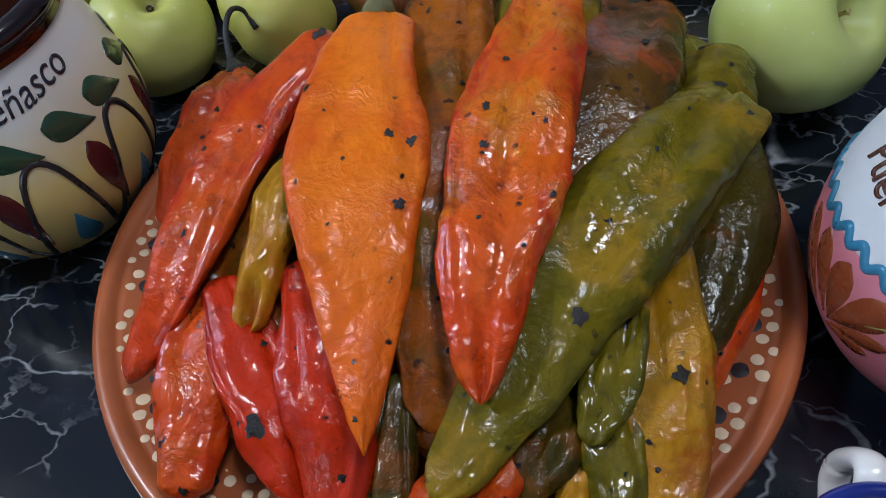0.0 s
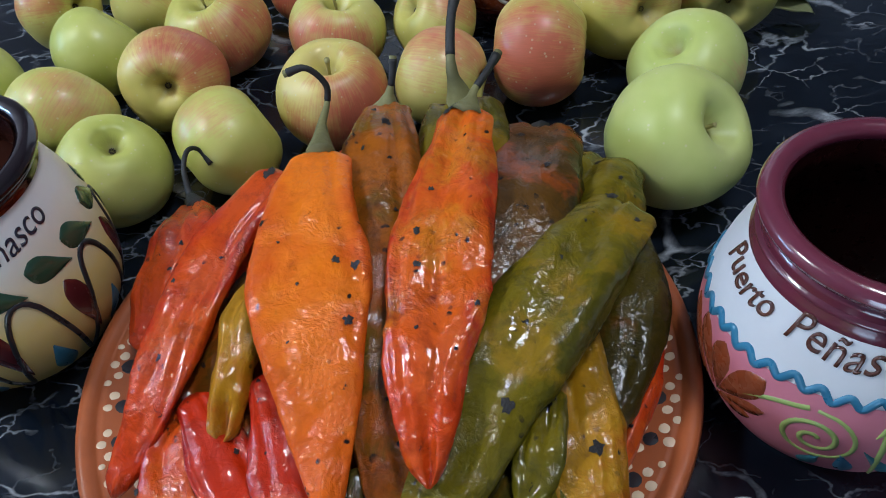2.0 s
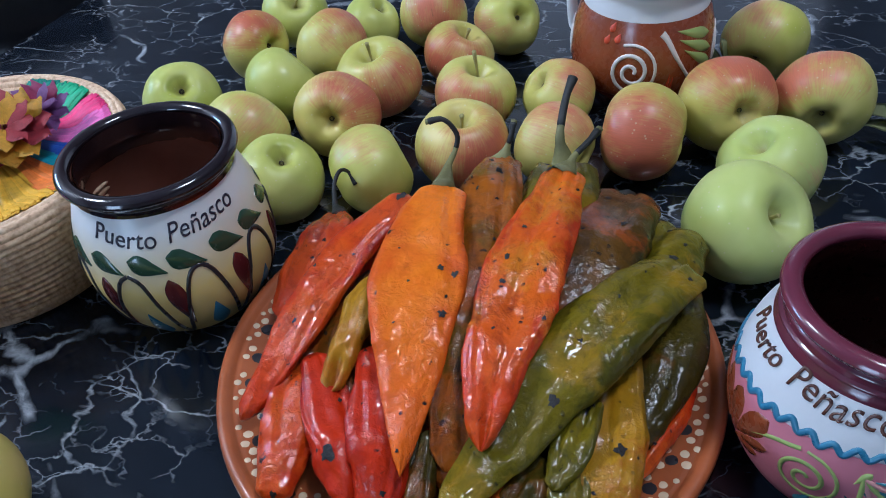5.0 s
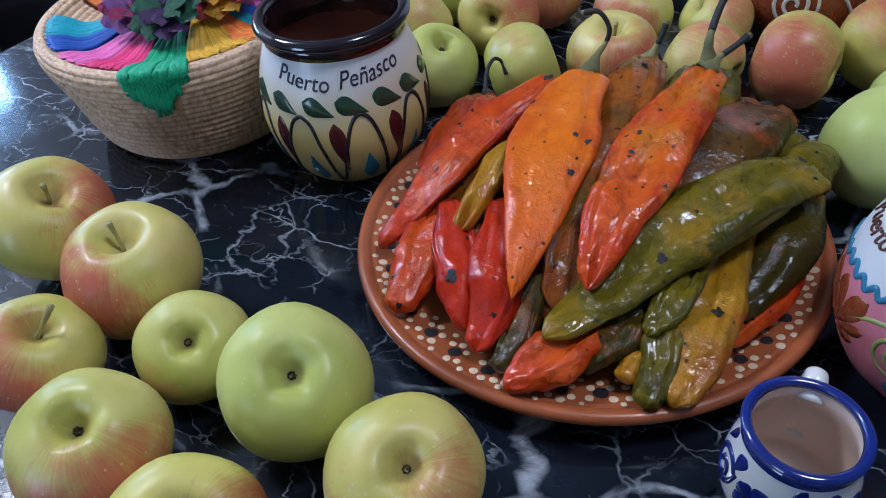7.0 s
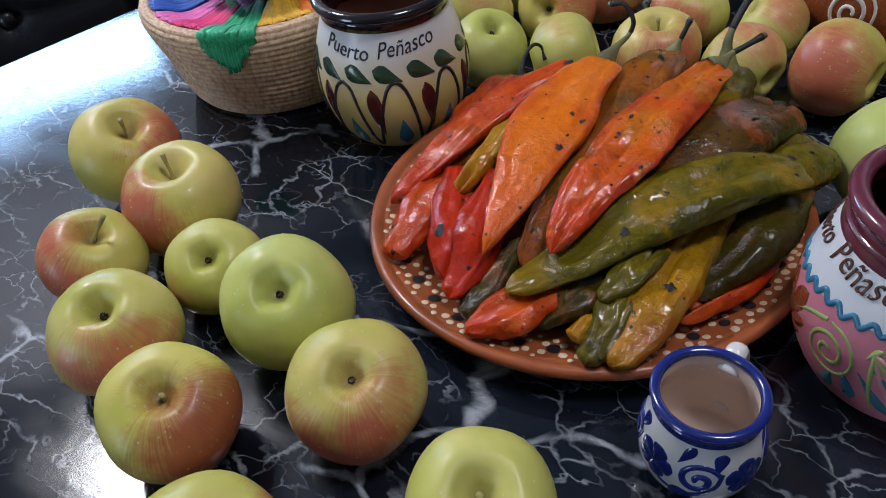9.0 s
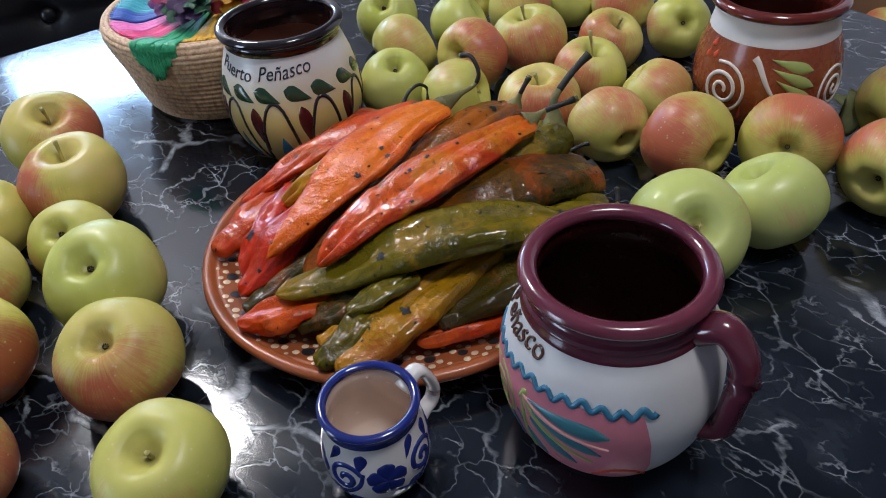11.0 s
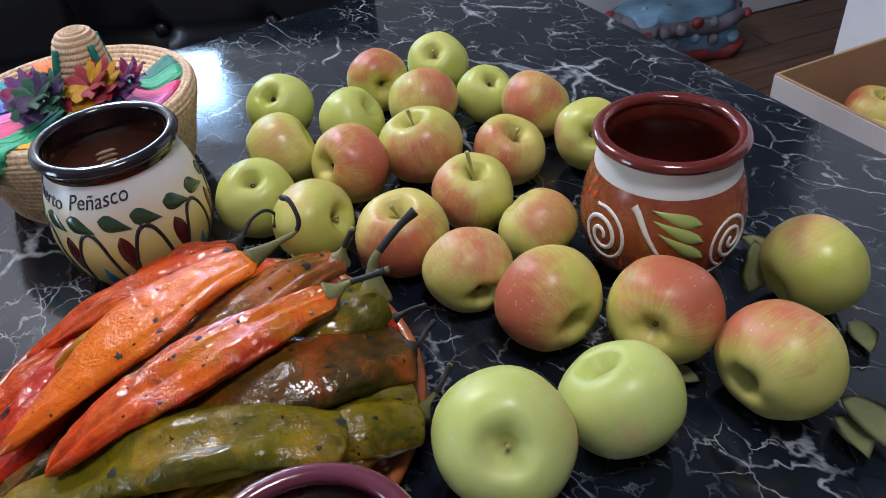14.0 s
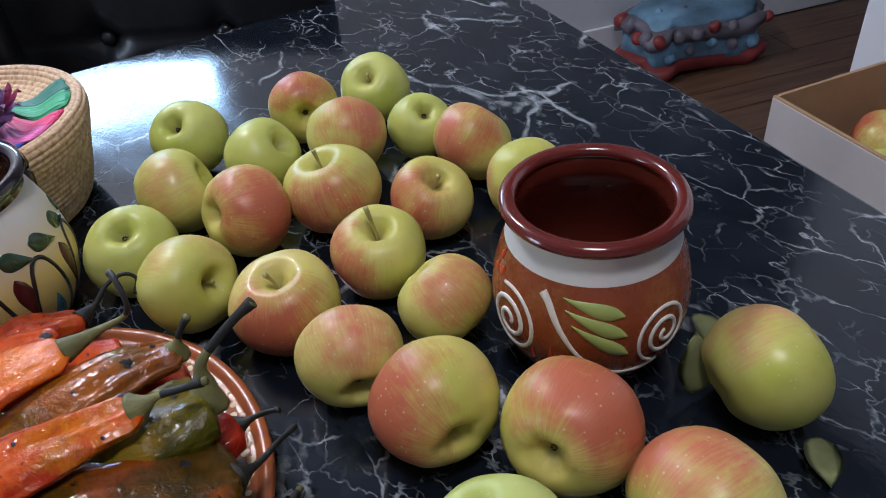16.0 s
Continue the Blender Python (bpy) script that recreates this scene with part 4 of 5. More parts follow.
# upper layer
pepper([(0.1242, 0.0863, 0.0420), (0.1086, 0.0589, 0.0500), (0.0909, 0.0325, 0.0480), (0.0688, -0.0051, 0.0420)], 0.050, "green", 19, 0.6, 0.4, shoulder=0.8, chars=((0.15, 0.1, 0.0025), (0.3, -0.5, 0.0022)),
       stem=[(0.1190, 0.0990, 0.0420), (0.1100, 0.1150, 0.0350), (0.0995, 0.1305, 0.0290)], stem_r=0.0024, black=False)
pepper([(0.0538, 0.1157, 0.0680), (0.0511, 0.0893, 0.0680), (0.0440, 0.0507, 0.0620), (0.0380, 0.0101, 0.0510)], 0.046, "green", 20, 0.65, 0.5, shoulder=0.85, chars=((0.2, 0.3, 0.003), (0.3, -0.2, 0.002)),
       stem=[(0.0496, 0.1198, 0.0910), (0.0502, 0.1289, 0.0990), (0.0525, 0.1411, 0.1080), (0.0561, 0.1512, 0.1150)], stem_r=0.0034, black=False)
pepper([(0.0146, 0.1198, 0.0740), (0.0113, 0.0853, 0.0780), (0.0083, 0.0254, 0.0680), (0.0065, -0.0406, 0.0540), (0.0036, -0.0832, 0.0380)], 0.040, "gold", 21, 0.5, 0.4, chars=((0.2, -0.1, 0.0045), (0.1, 0.4, 0.002), (0.3, 0.3, 0.002), (0.45, -0.3, 0.002)),
       stem=[(0.0194, 0.1228, 0.0900), (0.0211, 0.1289, 0.0980)], stem_r=0.0024, black=False)
pepper([(0.0922, 0.1076, 0.0540), (0.0792, 0.0670, 0.0660), (0.0624, 0.0223, 0.0660), (0.0445, -0.0203, 0.0560), (0.0267, -0.0660, 0.0420)], 0.056, "brown", 22, 0.42, 0.3, shoulder=0.8, chars=((0.15, 0.2, 0.0035), (0.3, -0.3, 0.003), (0.4, 0.5, 0.002), (0.25, 0.7, 0.0025)),
       stem=[(0.0860, 0.1200, 0.0480), (0.0740, 0.1350, 0.0380), (0.0640, 0.1500, 0.0290)], stem_r=0.0024)
pepper([(0.1200, 0.0400, 0.0600), (0.0950, 0.0091, 0.0700), (0.0591, -0.0325, 0.0650), (0.0310, -0.0711, 0.0500), (0.0048, -0.1066, 0.0420)], 0.045, "green", 23, 0.40, 0.34, shoulder=0.8, chars=((0.03, 0.3, 0.0040), (0.10, -0.6, 0.0022), (0.62, -0.5, 0.0040), (0.33, 0.1, 0.0014), (0.22, 0.2, 0.0012)))
pepper([(-0.0361, 0.0731, 0.0780), (-0.0644, 0.0386, 0.0700), (-0.0806, 0.0030, 0.0600), (-0.0930, -0.0294, 0.0490), (-0.1115, -0.0560, 0.0265)], 0.029, "red", 24, 0.42, 0.34, shoulder=0.75, chars=((0.03, 0.2, 0.0040), (0.4, 0.6, 0.0018), (0.62, 0.1, 0.0020), (0.3, -0.4, 0.0012)))
pepper([(-0.0162, 0.0751, 0.0860), (-0.0203, 0.0365, 0.0860), (-0.0200, -0.0101, 0.0790), (-0.0172, -0.0510, 0.0690), (-0.0150, -0.0965, 0.0530)], 0.049, "orange", 25, 0.27, 0.06, kink=0.7, shoulder=0.58, chars=((0.42, -0.45, 0.0030), (0.44, -0.75, 0.0032), (0.58, -0.62, 0.0030), (0.46, 0.1, 0.0012), (0.60, 0.3, 0.0010), (0.36, 0.45, 0.0010), (0.95, 0.2, 0.0014)),
       stem=[(-0.0162, 0.0944, 0.0875), (-0.0135, 0.1066, 0.0900), (-0.0124, 0.1101, 0.0990), (-0.0200, 0.1108, 0.1090), (-0.0310, 0.1113, 0.1068)], stem_r=0.0022, black=False)
pepper([(0.0542, 0.0873, 0.0910), (0.0434, 0.0426, 0.0880), (0.0310, -0.0101, 0.0790), (0.0235, -0.0487, 0.0700), (0.0205, -0.0825, 0.0570)], 0.042, "redorange", 26, 0.34, 0.22, True, kink=1.3, chars=((0.04, 0.7, 0.0045), (0.47, 0.3, 0.0022), (0.40, 0.45, 0.0026), (0.62, 0.2, 0.0014), (0.30, 0.3, 0.0018), (0.55, -0.8, 0.0018)),
       stem=[(0.0588, 0.0954, 0.0960), (0.0654, 0.1035, 0.0990), (0.0728, 0.1147, 0.1020)], stem_r=0.0026, black=False)
pepper([(0.0718, -0.0457, 0.0530), (0.0620, -0.0711, 0.0490), (0.0530, -0.0903, 0.0420)], 0.019, "green", 27, 0.4, 0.4)

rng = random.Random(7)
for k in range(14):
    a = rng.uniform(0, TAU)
    rr = rng.uniform(0.104, 0.128)
    if -2.6 < a - TAU * (a > math.pi) < -0.3 or k > 8:
        bm = bmesh.new()
        revolve(bm, [(0, 0), (0.0012, 0.0003), (0.0016, 0.0008), (0.0011, 0.0012), (0, 0.0013)], 8)
        s = to_object("pepper_seed", bm, SEED)
        s.matrix_world = pose(rr * math.cos(a), rr * math.sin(a), 0.0114 + (rr - 0.102) * 0.27, 0, 0, rng.uniform(0, 360))
        tagged(s, "small flat yellow pepper seed on the plate", "seed", "loose pepper seeds")


# ---- mugs ----
class Pot:
    """A turned pot: its outer profile, and paint laid on it by angle (degrees) and height."""

    def __init__(self, outer):
        self.r, self.z = [p[0] for p in outer], [p[1] for p in outer]

    def rad(self, z):
        return float(np.interp(z, self.z, self.r))

    def at(self, a, z, off=0.0):
        r = self.rad(z)
        dz = 0.001
        slope = (self.rad(z + dz) - self.rad(z - dz)) / (2 * dz)
        k = 1 / math.hypot(1, slope)
        return Vector(((r + off * k) * math.cos(radians(a)), (r + off * k) * math.sin(radians(a)), z - off * k * slope))

    def strip(self, path, widths, lift=0.0007, steps=6):
        """A raised stroke along (angle, height) points."""
        line = curve_points([(a, z, 0) for a, z in path], steps)
        n = len(line)
        bm = bmesh.new()
        rows = []
        for i, p in enumerate(line):
            r = self.rad(p.y) * math.pi / 180
            q = line[min(i + 1, n - 1)] - line[max(i - 1, 0)]
            d = Vector((q.x * r, q.y))
            d = d.normalized() if d.length > 1e-9 else Vector((1, 0))
            f = i / (n - 1) * (len(widths) - 1)
            j = min(int(f), len(widths) - 2)
            w = (widths[j] + (widths[j + 1] - widths[j]) * (f - j)) / 2
            row = []
            for s, h in ((-1, -0.0002), (-0.8, lift * 0.7), (0, lift), (0.8, lift * 0.7), (1, -0.0002)):
                row.append(bm.verts.new(self.at(p.x - d.y * s * w / r, p.y + d.x * s * w, h)))
            rows.append(row)
        for a, b in zip(rows, rows[1:]):
            for k in range(4):
                bm.faces.new((a[k], a[k + 1], b[k + 1], b[k]))
        return bm

    def drop(self, a0, z0, a1, z1, w, lift=0.0007, bend=0.0):
        """A brush drop, round at the first point and pointed at the second."""
        pts = [(a0 + (a1 - a0) * t + bend * math.sin(math.pi * t), z0 + (z1 - z0) * t) for t in (0, 0.33, 0.66, 1)]
        return self.strip(pts, [0.05 * w, 0.72 * w, 0.95 * w, w, 0.93 * w, 0.78 * w, 0.6 * w, 0.42 * w, 0.22 * w, 0.03 * w], lift, 5)

    def spiral(self, a, z, size, turns, width, start=0.0, sense=1):
        pts = []
        for k in range(int(turns * 14) + 1):
            f = k / (turns * 14)
            th = start + sense * TAU * turns * f
            q = size * (1 - 0.9 * f)
            zz = z + q * math.sin(th)
            pts.append((a + math.degrees(q * math.cos(th) / self.rad(zz)), zz))
        return self.strip(pts, [width * 0.7, width, width, width * 0.9], 0.0009, 2)

    def text(self, words, a, z, size, lift, slope=0.0, shear=0.25, wobble=0.0):
        cu = bpy.data.curves.new("words", "FONT")
        cu.body, cu.size, cu.shear, cu.resolution_u, cu.offset = words, size, shear, 4, 0.0
        tmp = new("words", cu)
        bpy.context.view_layer.update()
        me = bpy.data.meshes.new_from_object(tmp.evaluated_get(bpy.context.evaluated_depsgraph_get()))
        bpy.data.objects.remove(tmp)
        bm = bmesh.new()
        bm.from_mesh(me)
        bmesh.ops.subdivide_edges(bm, edges=[e for e in bm.edges if e.calc_length() > size * 0.15], cuts=1)
        ext = bmesh.ops.extrude_face_region(bm, geom=bm.faces[:])
        upper = {v for v in ext["geom"] if isinstance(v, bmesh.types.BMVert)}
        for v in bm.verts:
            x, y = v.co.x, v.co.y + slope * v.co.x + wobble * math.sin(v.co.x / size * 3)
            v.co = self.at(a + math.degrees(x / self.rad(z)), z + y, lift if v in upper else -0.0003)
        return bm


def smooth_profile(pts, n=5):
    return [(p.x, p.y) for p in curve_points([(r, z, 0) for r, z in pts], n)]


def pot(name, x, y, outer, lip, depth_wall, label, body, lip_mat, inner_mat, neck=None, wide=1.0, tall=1.0):
    """outer: from the foot to the neck; lip: (radius, z) of the roll; neck: (from z, material) of a band below the lip."""
    root = thing(name, Matrix.Translation((x, y, 0)) @ Matrix.Diagonal((wide, wide, tall, 1)), label, "mug")
    prof = smooth_profile(outer)
    p = Pot(prof)
    cut = neck[0] if neck else 9.0
    low = [q for q in prof if q[1] <= cut] + ([(p.rad(cut), cut)] if neck else [])
    bm = bmesh.new()
    revolve(bm, [(0, 0.003), (outer[0][0] * 0.8, 0.003), (outer[0][0] * 0.86, 0.0)] + low, 72)
    part("body", bm, body, root)
    if neck:
        bm = bmesh.new()
        revolve(bm, [(p.rad(cut) + 0.0006, cut - 0.001)] + [(r + 0.0006, z) for r, z in prof if z > cut] + [(prof[-1][0] - 0.003, prof[-1][1] + 0.002)], 72)
        part("neck", bm, neck[1], root)
    r, z, q = lip
    bm = bmesh.new()
    ring = [(r - q + q * math.cos(TAU * k / 14), z - q * 0.8 + q * 0.8 * math.sin(TAU * k / 14)) for k in range(15)]
    revolve(bm, ring, 72, 0.006, x * 9)
    part("rim", bm, lip_mat, root)
    bm = bmesh.new()
    t = depth_wall
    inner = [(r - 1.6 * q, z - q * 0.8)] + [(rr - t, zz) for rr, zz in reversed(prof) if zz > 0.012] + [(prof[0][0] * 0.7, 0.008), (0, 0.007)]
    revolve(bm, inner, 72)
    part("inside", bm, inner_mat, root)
    return root, p


def handle(root, p, a, z_top, z_low, reach, r, material, flat=0.7):
    ca, sa = math.cos(radians(a)), math.sin(radians(a))
    r0, r1 = p.rad(z_top) - 0.003, p.rad(z_low) - 0.002
    pts = [(r0, z_top), (r0 + reach * 0.55, z_top + 0.006), (r0 + reach, z_top - 0.010), (r0 + reach * 0.95, (z_top + z_low) / 2 - 0.006), (r1 + reach * 0.35, z_low + 0.004), (r1, z_low - 0.002)]
    bm = bmesh.new()
    tube(bm, [(q * ca, q * sa, z) for q, z in pts], [r * 1.25, r * 1.05, r, r, r, r * 1.1], 14, 6, flat)
    part("handle", bm, material, root)


# cream mug with black rim
root, p = pot("cream_mug", -0.1886, 0.0633, [(0.040, 0.001), (0.0475, 0.008), (0.0575, 0.024), (0.0625, 0.044), (0.0612, 0.062), (0.0575, 0.078), (0.0525, 0.091), (0.0495, 0.099), (0.0505, 0.103)],
              (0.0555, 0.112, 0.0048), 0.005, "cream clay mug with painted leaves and a black glazed rim", MUG_CREAM, BLACK_GLAZE, INNER_BROWN, (0.0985, BLACK_GLAZE), 0.955, 1.055)
bm = bmesh.new()
rows = []
for i in range(6):
    row = []
    for k in range(97):
        a = TAU * (k % 96) / 96
        low = 0.088 + 0.0035 * noise.noise((math.cos(a) * 2.2, math.sin(a) * 2.2, 4.0)) + 0.0025 * noise.noise((math.cos(a) * 7, math.sin(a) * 7, 1.0))
        z = 0.1085 + (low - 0.1085) * i / 5
        row.append(bm.verts.new(((p.rad(z) - 0.0058) * math.cos(a), (p.rad(z) - 0.0058) * math.sin(a), z)))
    rows.append(row)
for a, b in zip(rows, rows[1:]):
    for k in range(96):
        bm.faces.new((a[k], b[k], b[k + 1], a[k + 1]))
part("inner_glaze_band", bm, BLACK_GLAZE, root, "black glaze running down inside the rim")
handle(root, p, 127, 0.097, 0.045, 0.024, 0.0062, BLACK_GLAZE)
part("lettering", p.text("Puerto", -110, 0.0855, 0.0140, 0.0005, -0.14, 0.25, 0.0004), NAVY_LETTER, root, "dark hand-painted word")
part("lettering", p.text("Peñasco", -63, 0.0815, 0.0145, 0.0005, 0.07, 0.25, 0.0004), NAVY_LETTER, root, "dark hand-painted word")
for k in range(15):
    a = -115 + k * 24 + (1.5 if k % 2 else 0)
    part("painted_leaf", p.drop(a, 0.0745, a + 21, 0.0655, 0.0128, 0.0008, 0), GREEN_PAINT, root)
for k in range(9):
    a = -92 + k * 40
    part("painted_petal", p.drop(a - 18, 0.0610, a - 13, 0.022, 0.0125, 0.0008), WINE_PAINT, root)
    part("painted_petal", p.drop(a + 4, 0.009, a + 2, 0.036, 0.0125, 0.0006), BLUE_PAINT, root)
wave = []
for k in range(0, 9 * 8 + 1):
    f = k / 8
    s = math.cos(TAU * f)
    wave.append((-92 + 40 * f + 3 * math.sin(TAU * f), 0.0370 + 0.0280 * math.copysign(abs(s) ** 0.75, s)))
part("painted_wave", p.strip(wave, [0.0026, 0.0031, 0.0025, 0.0032, 0.0027], 0.0010, 3), BLACK_SLIP, root, "raised black wavy line")

# terracotta mug with white spirals
root, p = pot("terracotta_mug", 0.1131, 0.3340, [(0.040, 0.001), (0.046, 0.007), (0.0555, 0.022), (0.0595, 0.040), (0.0585, 0.057), (0.0545, 0.072), (0.0500, 0.084), (0.0480, 0.092), (0.0490, 0.098)],
              (0.0540, 0.1075, 0.0052), 0.005, "terracotta mug with white spirals and a dark red rim", TERRACOTTA, DARK_RED_GLAZE, INNER_TERRA, (0.0825, MUG_WHITE), 0.982, 1.053)
handle(root, p, 150, 0.088, 0.040, 0.024, 0.0060, MUG_WHITE)
bm = bmesh.new()
revolve(bm, [(p.rad(z) + 0.0004, z) for z in (0.002, 0.006, 0.010, 0.014, 0.018, 0.0215)] + [(p.rad(0.022), 0.022)], 72)
part("foot_glaze", bm, DARK_RED_GLAZE, root, "dark red glaze round the foot")
for turn in (0, 178):
    part("painted_spiral", p.spiral(-101 + turn, 0.0455, 0.0215, 2.4, 0.0034, math.pi * 0.62, -1), LINE_WHITE, root, "raised white spiral")
    part("painted_spiral", p.spiral(-5 + turn, 0.046, 0.0200, 2.4, 0.0030, -math.pi * 0.62, -1), LINE_WHITE, root, "raised white spiral")
    part("painted_line", p.strip([(-79 + turn, 0.0745), (-74 + turn, 0.069), (-64 + turn, 0.052), (-52 + turn, 0.036), (-36 + turn, 0.0255), (-18 + turn, 0.0235), (-8 + turn, 0.0265)],
                                 [0.0055, 0.0045, 0.0030, 0.0028, 0.0028, 0.0024], 0.0009), LINE_WHITE, root, "raised white line")
    for (a0, z0, a1, z1) in ((-31, 0.0655, -66, 0.0745), (-30, 0.0535, -64, 0.068), (-29, 0.041, -60, 0.060)):
        part("painted_drop", p.drop(a0 + turn, z0, a1 + turn, z1, 0.0088, 0.0009), LIME_PAINT, root)
    for da, z0, z1 in ((-84, 0.024, 0.036), (-72, 0.028, 0.044), (-69, 0.027, 0.041)):
        part("painted_drop", p.drop(da + turn, z0, da + 1 + turn, z1, 0.0028, 0.0006), ORANGE_PAINT, root)
    for da, z0 in ((-122, 0.073), (-116, 0.066), (-125, 0.064)):
        part("painted_drop", p.drop(da + turn, z0, da + 3 + turn, z0 + 0.007, 0.0055, 0.0009), ORANGE_PAINT, root)

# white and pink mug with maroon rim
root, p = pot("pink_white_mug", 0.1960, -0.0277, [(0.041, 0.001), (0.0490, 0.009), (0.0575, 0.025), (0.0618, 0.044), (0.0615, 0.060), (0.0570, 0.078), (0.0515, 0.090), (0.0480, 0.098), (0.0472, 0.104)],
              (0.0518, 0.1155, 0.0052), 0.005, "white and pink clay mug with a maroon glazed rim", MUG_WHITE, MAROON, INNER_RED_SHADED, (0.0935, MAROON), 0.935, 1.02)
handle(root, p, 2, 0.096, 0.038, 0.027, 0.0085, MAROON, 0.8)
bm = bmesh.new()
revolve(bm, [(0.0480 + 0.002 * math.sin(math.pi * q), 0.0970 + 0.0035 * q) for q in (0, 0.25, 0.5, 0.75, 1)], 72)
part("neck_ring", bm, MAROON, root)


def belly_line(a):
    """Height of the wavy line round the belly."""
    return 0.0665 + 0.0050 * math.sin(radians((a - 195) * 1.15))


bm = bmesh.new()
rows = []
for i in range(11):
    row = []
    for k in range(91):
        a = 118 + k * 2.3
        side = min(1, (a - 117) / 8, (326 - a) / 8)
        z = 0.003 + (belly_line(a) - 0.004) * (i / 10) * max(0.05, side) ** 0.4
        row.append(bm.verts.new(p.at(a, z, 0.0004)))
    rows.append(row)
for a, b in zip(rows, rows[1:]):
    for k in range(90):
        bm.faces.new((a[k], a[k + 1], b[k + 1], b[k]))
part("painted_field", bm, PINK, root, "pink painted field round the belly")
wave = [(112 + k * 1.125, belly_line(112 + k * 1.125) + 0.0021 * math.sin(TAU * k / 8.6) + 0.0008 * math.sin(k * 0.21)) for k in range(190)]
part("painted_wave", p.strip(wave, [0.0032, 0.0036, 0.003, 0.0036], 0.0013, 2), BLUE_PAINT, root, "raised blue wavy line")
part("lettering", p.text("Puerto", 163, 0.0815, 0.0135, 0.0009, 0.0, 0.2, 0.0008), BROWN_LETTER, root, "raised brown word")
part("lettering", p.text("Peñasco", 209, 0.0825, 0.0155, 0.0009, 0.0, 0.2, 0.0009), BROWN_LETTER, root, "raised brown word")
for a0, z0, a1, z1, w in ((176, 0.060, 190, 0.030, 0.013), (192, 0.061, 193, 0.030, 0.0145), (213, 0.062, 194, 0.031, 0.015), (217, 0.045, 195, 0.030, 0.008), (212, 0.034, 192, 0.026, 0.008), (162, 0.056, 184, 0.029, 0.012), (150, 0.044, 178, 0.024, 0.011)):
    part("painted_petal", p.drop(a0, z0, a1, z1, w, 0.0010), TERRACOTTA, root)
part("painted_spiral", p.spiral(235, 0.0455, 0.0165, 2.2, 0.0028, math.pi * 0.55, -1), LIME_PAINT, root, "raised lime spiral")
part("painted_line", p.strip([(194, 0.032), (204, 0.044), (216, 0.055), (230, 0.0615)], [0.001, 0.0024, 0.003], 0.0008), LIME_PAINT, root)
for a0, z0, a1, z1, w, m_ in ((303, 0.055, 260, 0.060, 0.0115, TEAL_PAINT), (300, 0.041, 258, 0.056, 0.0075, TEAL_PAINT), (288, 0.028, 256, 0.053, 0.0070, TEAL_PAINT), (270, 0.022, 252, 0.046, 0.0070, TEAL_PAINT), (252, 0.022, 246, 0.040, 0.0085, BLUE_PAINT), (236, 0.018, 240, 0.034, 0.0085, TEAL_PAINT),
                              (258, 0.064, 253, 0.056, 0.0050, LIME_PAINT)):
    part("painted_drop", p.drop(a0, z0, a1, z1, w, 0.0010), m_, root)
for a1, z1, m_ in ((303, 0.047, PALE_PINK), (296, 0.034, LIME_PAINT), (280, 0.024, PALE_PINK), (262, 0.022, LIME_PAINT)):
    part("painted_line", p.strip([(256, 0.060), (256 + (a1 - 256) * 0.4, 0.060 + (z1 - 0.060) * 0.55), (a1, z1)], [0.0030, 0.0026, 0.0012], 0.0013), m_, root)
part("painted_line", p.strip([(296, 0.017), (306, 0.026), (318, 0.024), (326, 0.015)], [0.0020, 0.0034, 0.0020], 0.0010), ORANGE_PAINT, root)

# small blue and white cup
root, p = pot("small_blue_white_cup", 0.1245, -0.1355, [(0.0180, 0.001), (0.0205, 0.004), (0.0260, 0.013), (0.0280, 0.024), (0.0272, 0.035), (0.0248, 0.045), (0.0236, 0.051), (0.0240, 0.055)],
              (0.0258, 0.0600, 0.0023), 0.0025, "small white glazed cup with cobalt blue flowers and rim", CUP_WHITE, COBALT, CUP_INNER, (0.0515, COBALT), 1.02, 1.03)
handle(root, p, 84, 0.050, 0.020, 0.0185, 0.0046, CUP_WHITE)
for k in range(4):
    a = -120 + k * 90
    for j in range(5):
        th = TAU * j / 5 + 0.3 * k
        q = 0.0105
        part("painted_petal", p.drop(a + math.degrees(q * math.cos(th) / 0.027), 0.030 + q * math.sin(th), a, 0.030, 0.0105, 0.0003), COBALT, root)
    part("painted_leaf", p.drop(a + 40, 0.020, a + 18, 0.010, 0.014, 0.0003), COBALT, root)
    part("painted_leaf", p.drop(a + 62, 0.016, a + 46, 0.006, 0.013, 0.0003), COBALT, root)
    part("painted_leaf", p.drop(a + 38, 0.049, a + 24, 0.038, 0.0055, 0.0003), COBALT, root)
    part("painted_leaf", p.drop(a + 66, 0.047, a + 60, 0.036, 0.0075, 0.0003), COBALT, root)
    part("painted_spiral", p.spiral(a + 45, 0.031, 0.0095, 1.5, 0.0034, 0.4, 1), COBALT, root)
    part("painted_line", p.strip([(a + 8, 0.020), (a + 24, 0.018), (a + 44, 0.020), (a + 60, 0.027), (a + 66, 0.036)], [0.0020, 0.0034, 0.0022], 0.0003), COBALT, root)
bm = bmesh.new()
revolve(bm, [(p.rad(z) + 0.0003, z) for z in (0.0005, 0.002, 0.004, 0.006)], 48)
part("foot_band", bm, COBALT, root, "cobalt band round the foot")


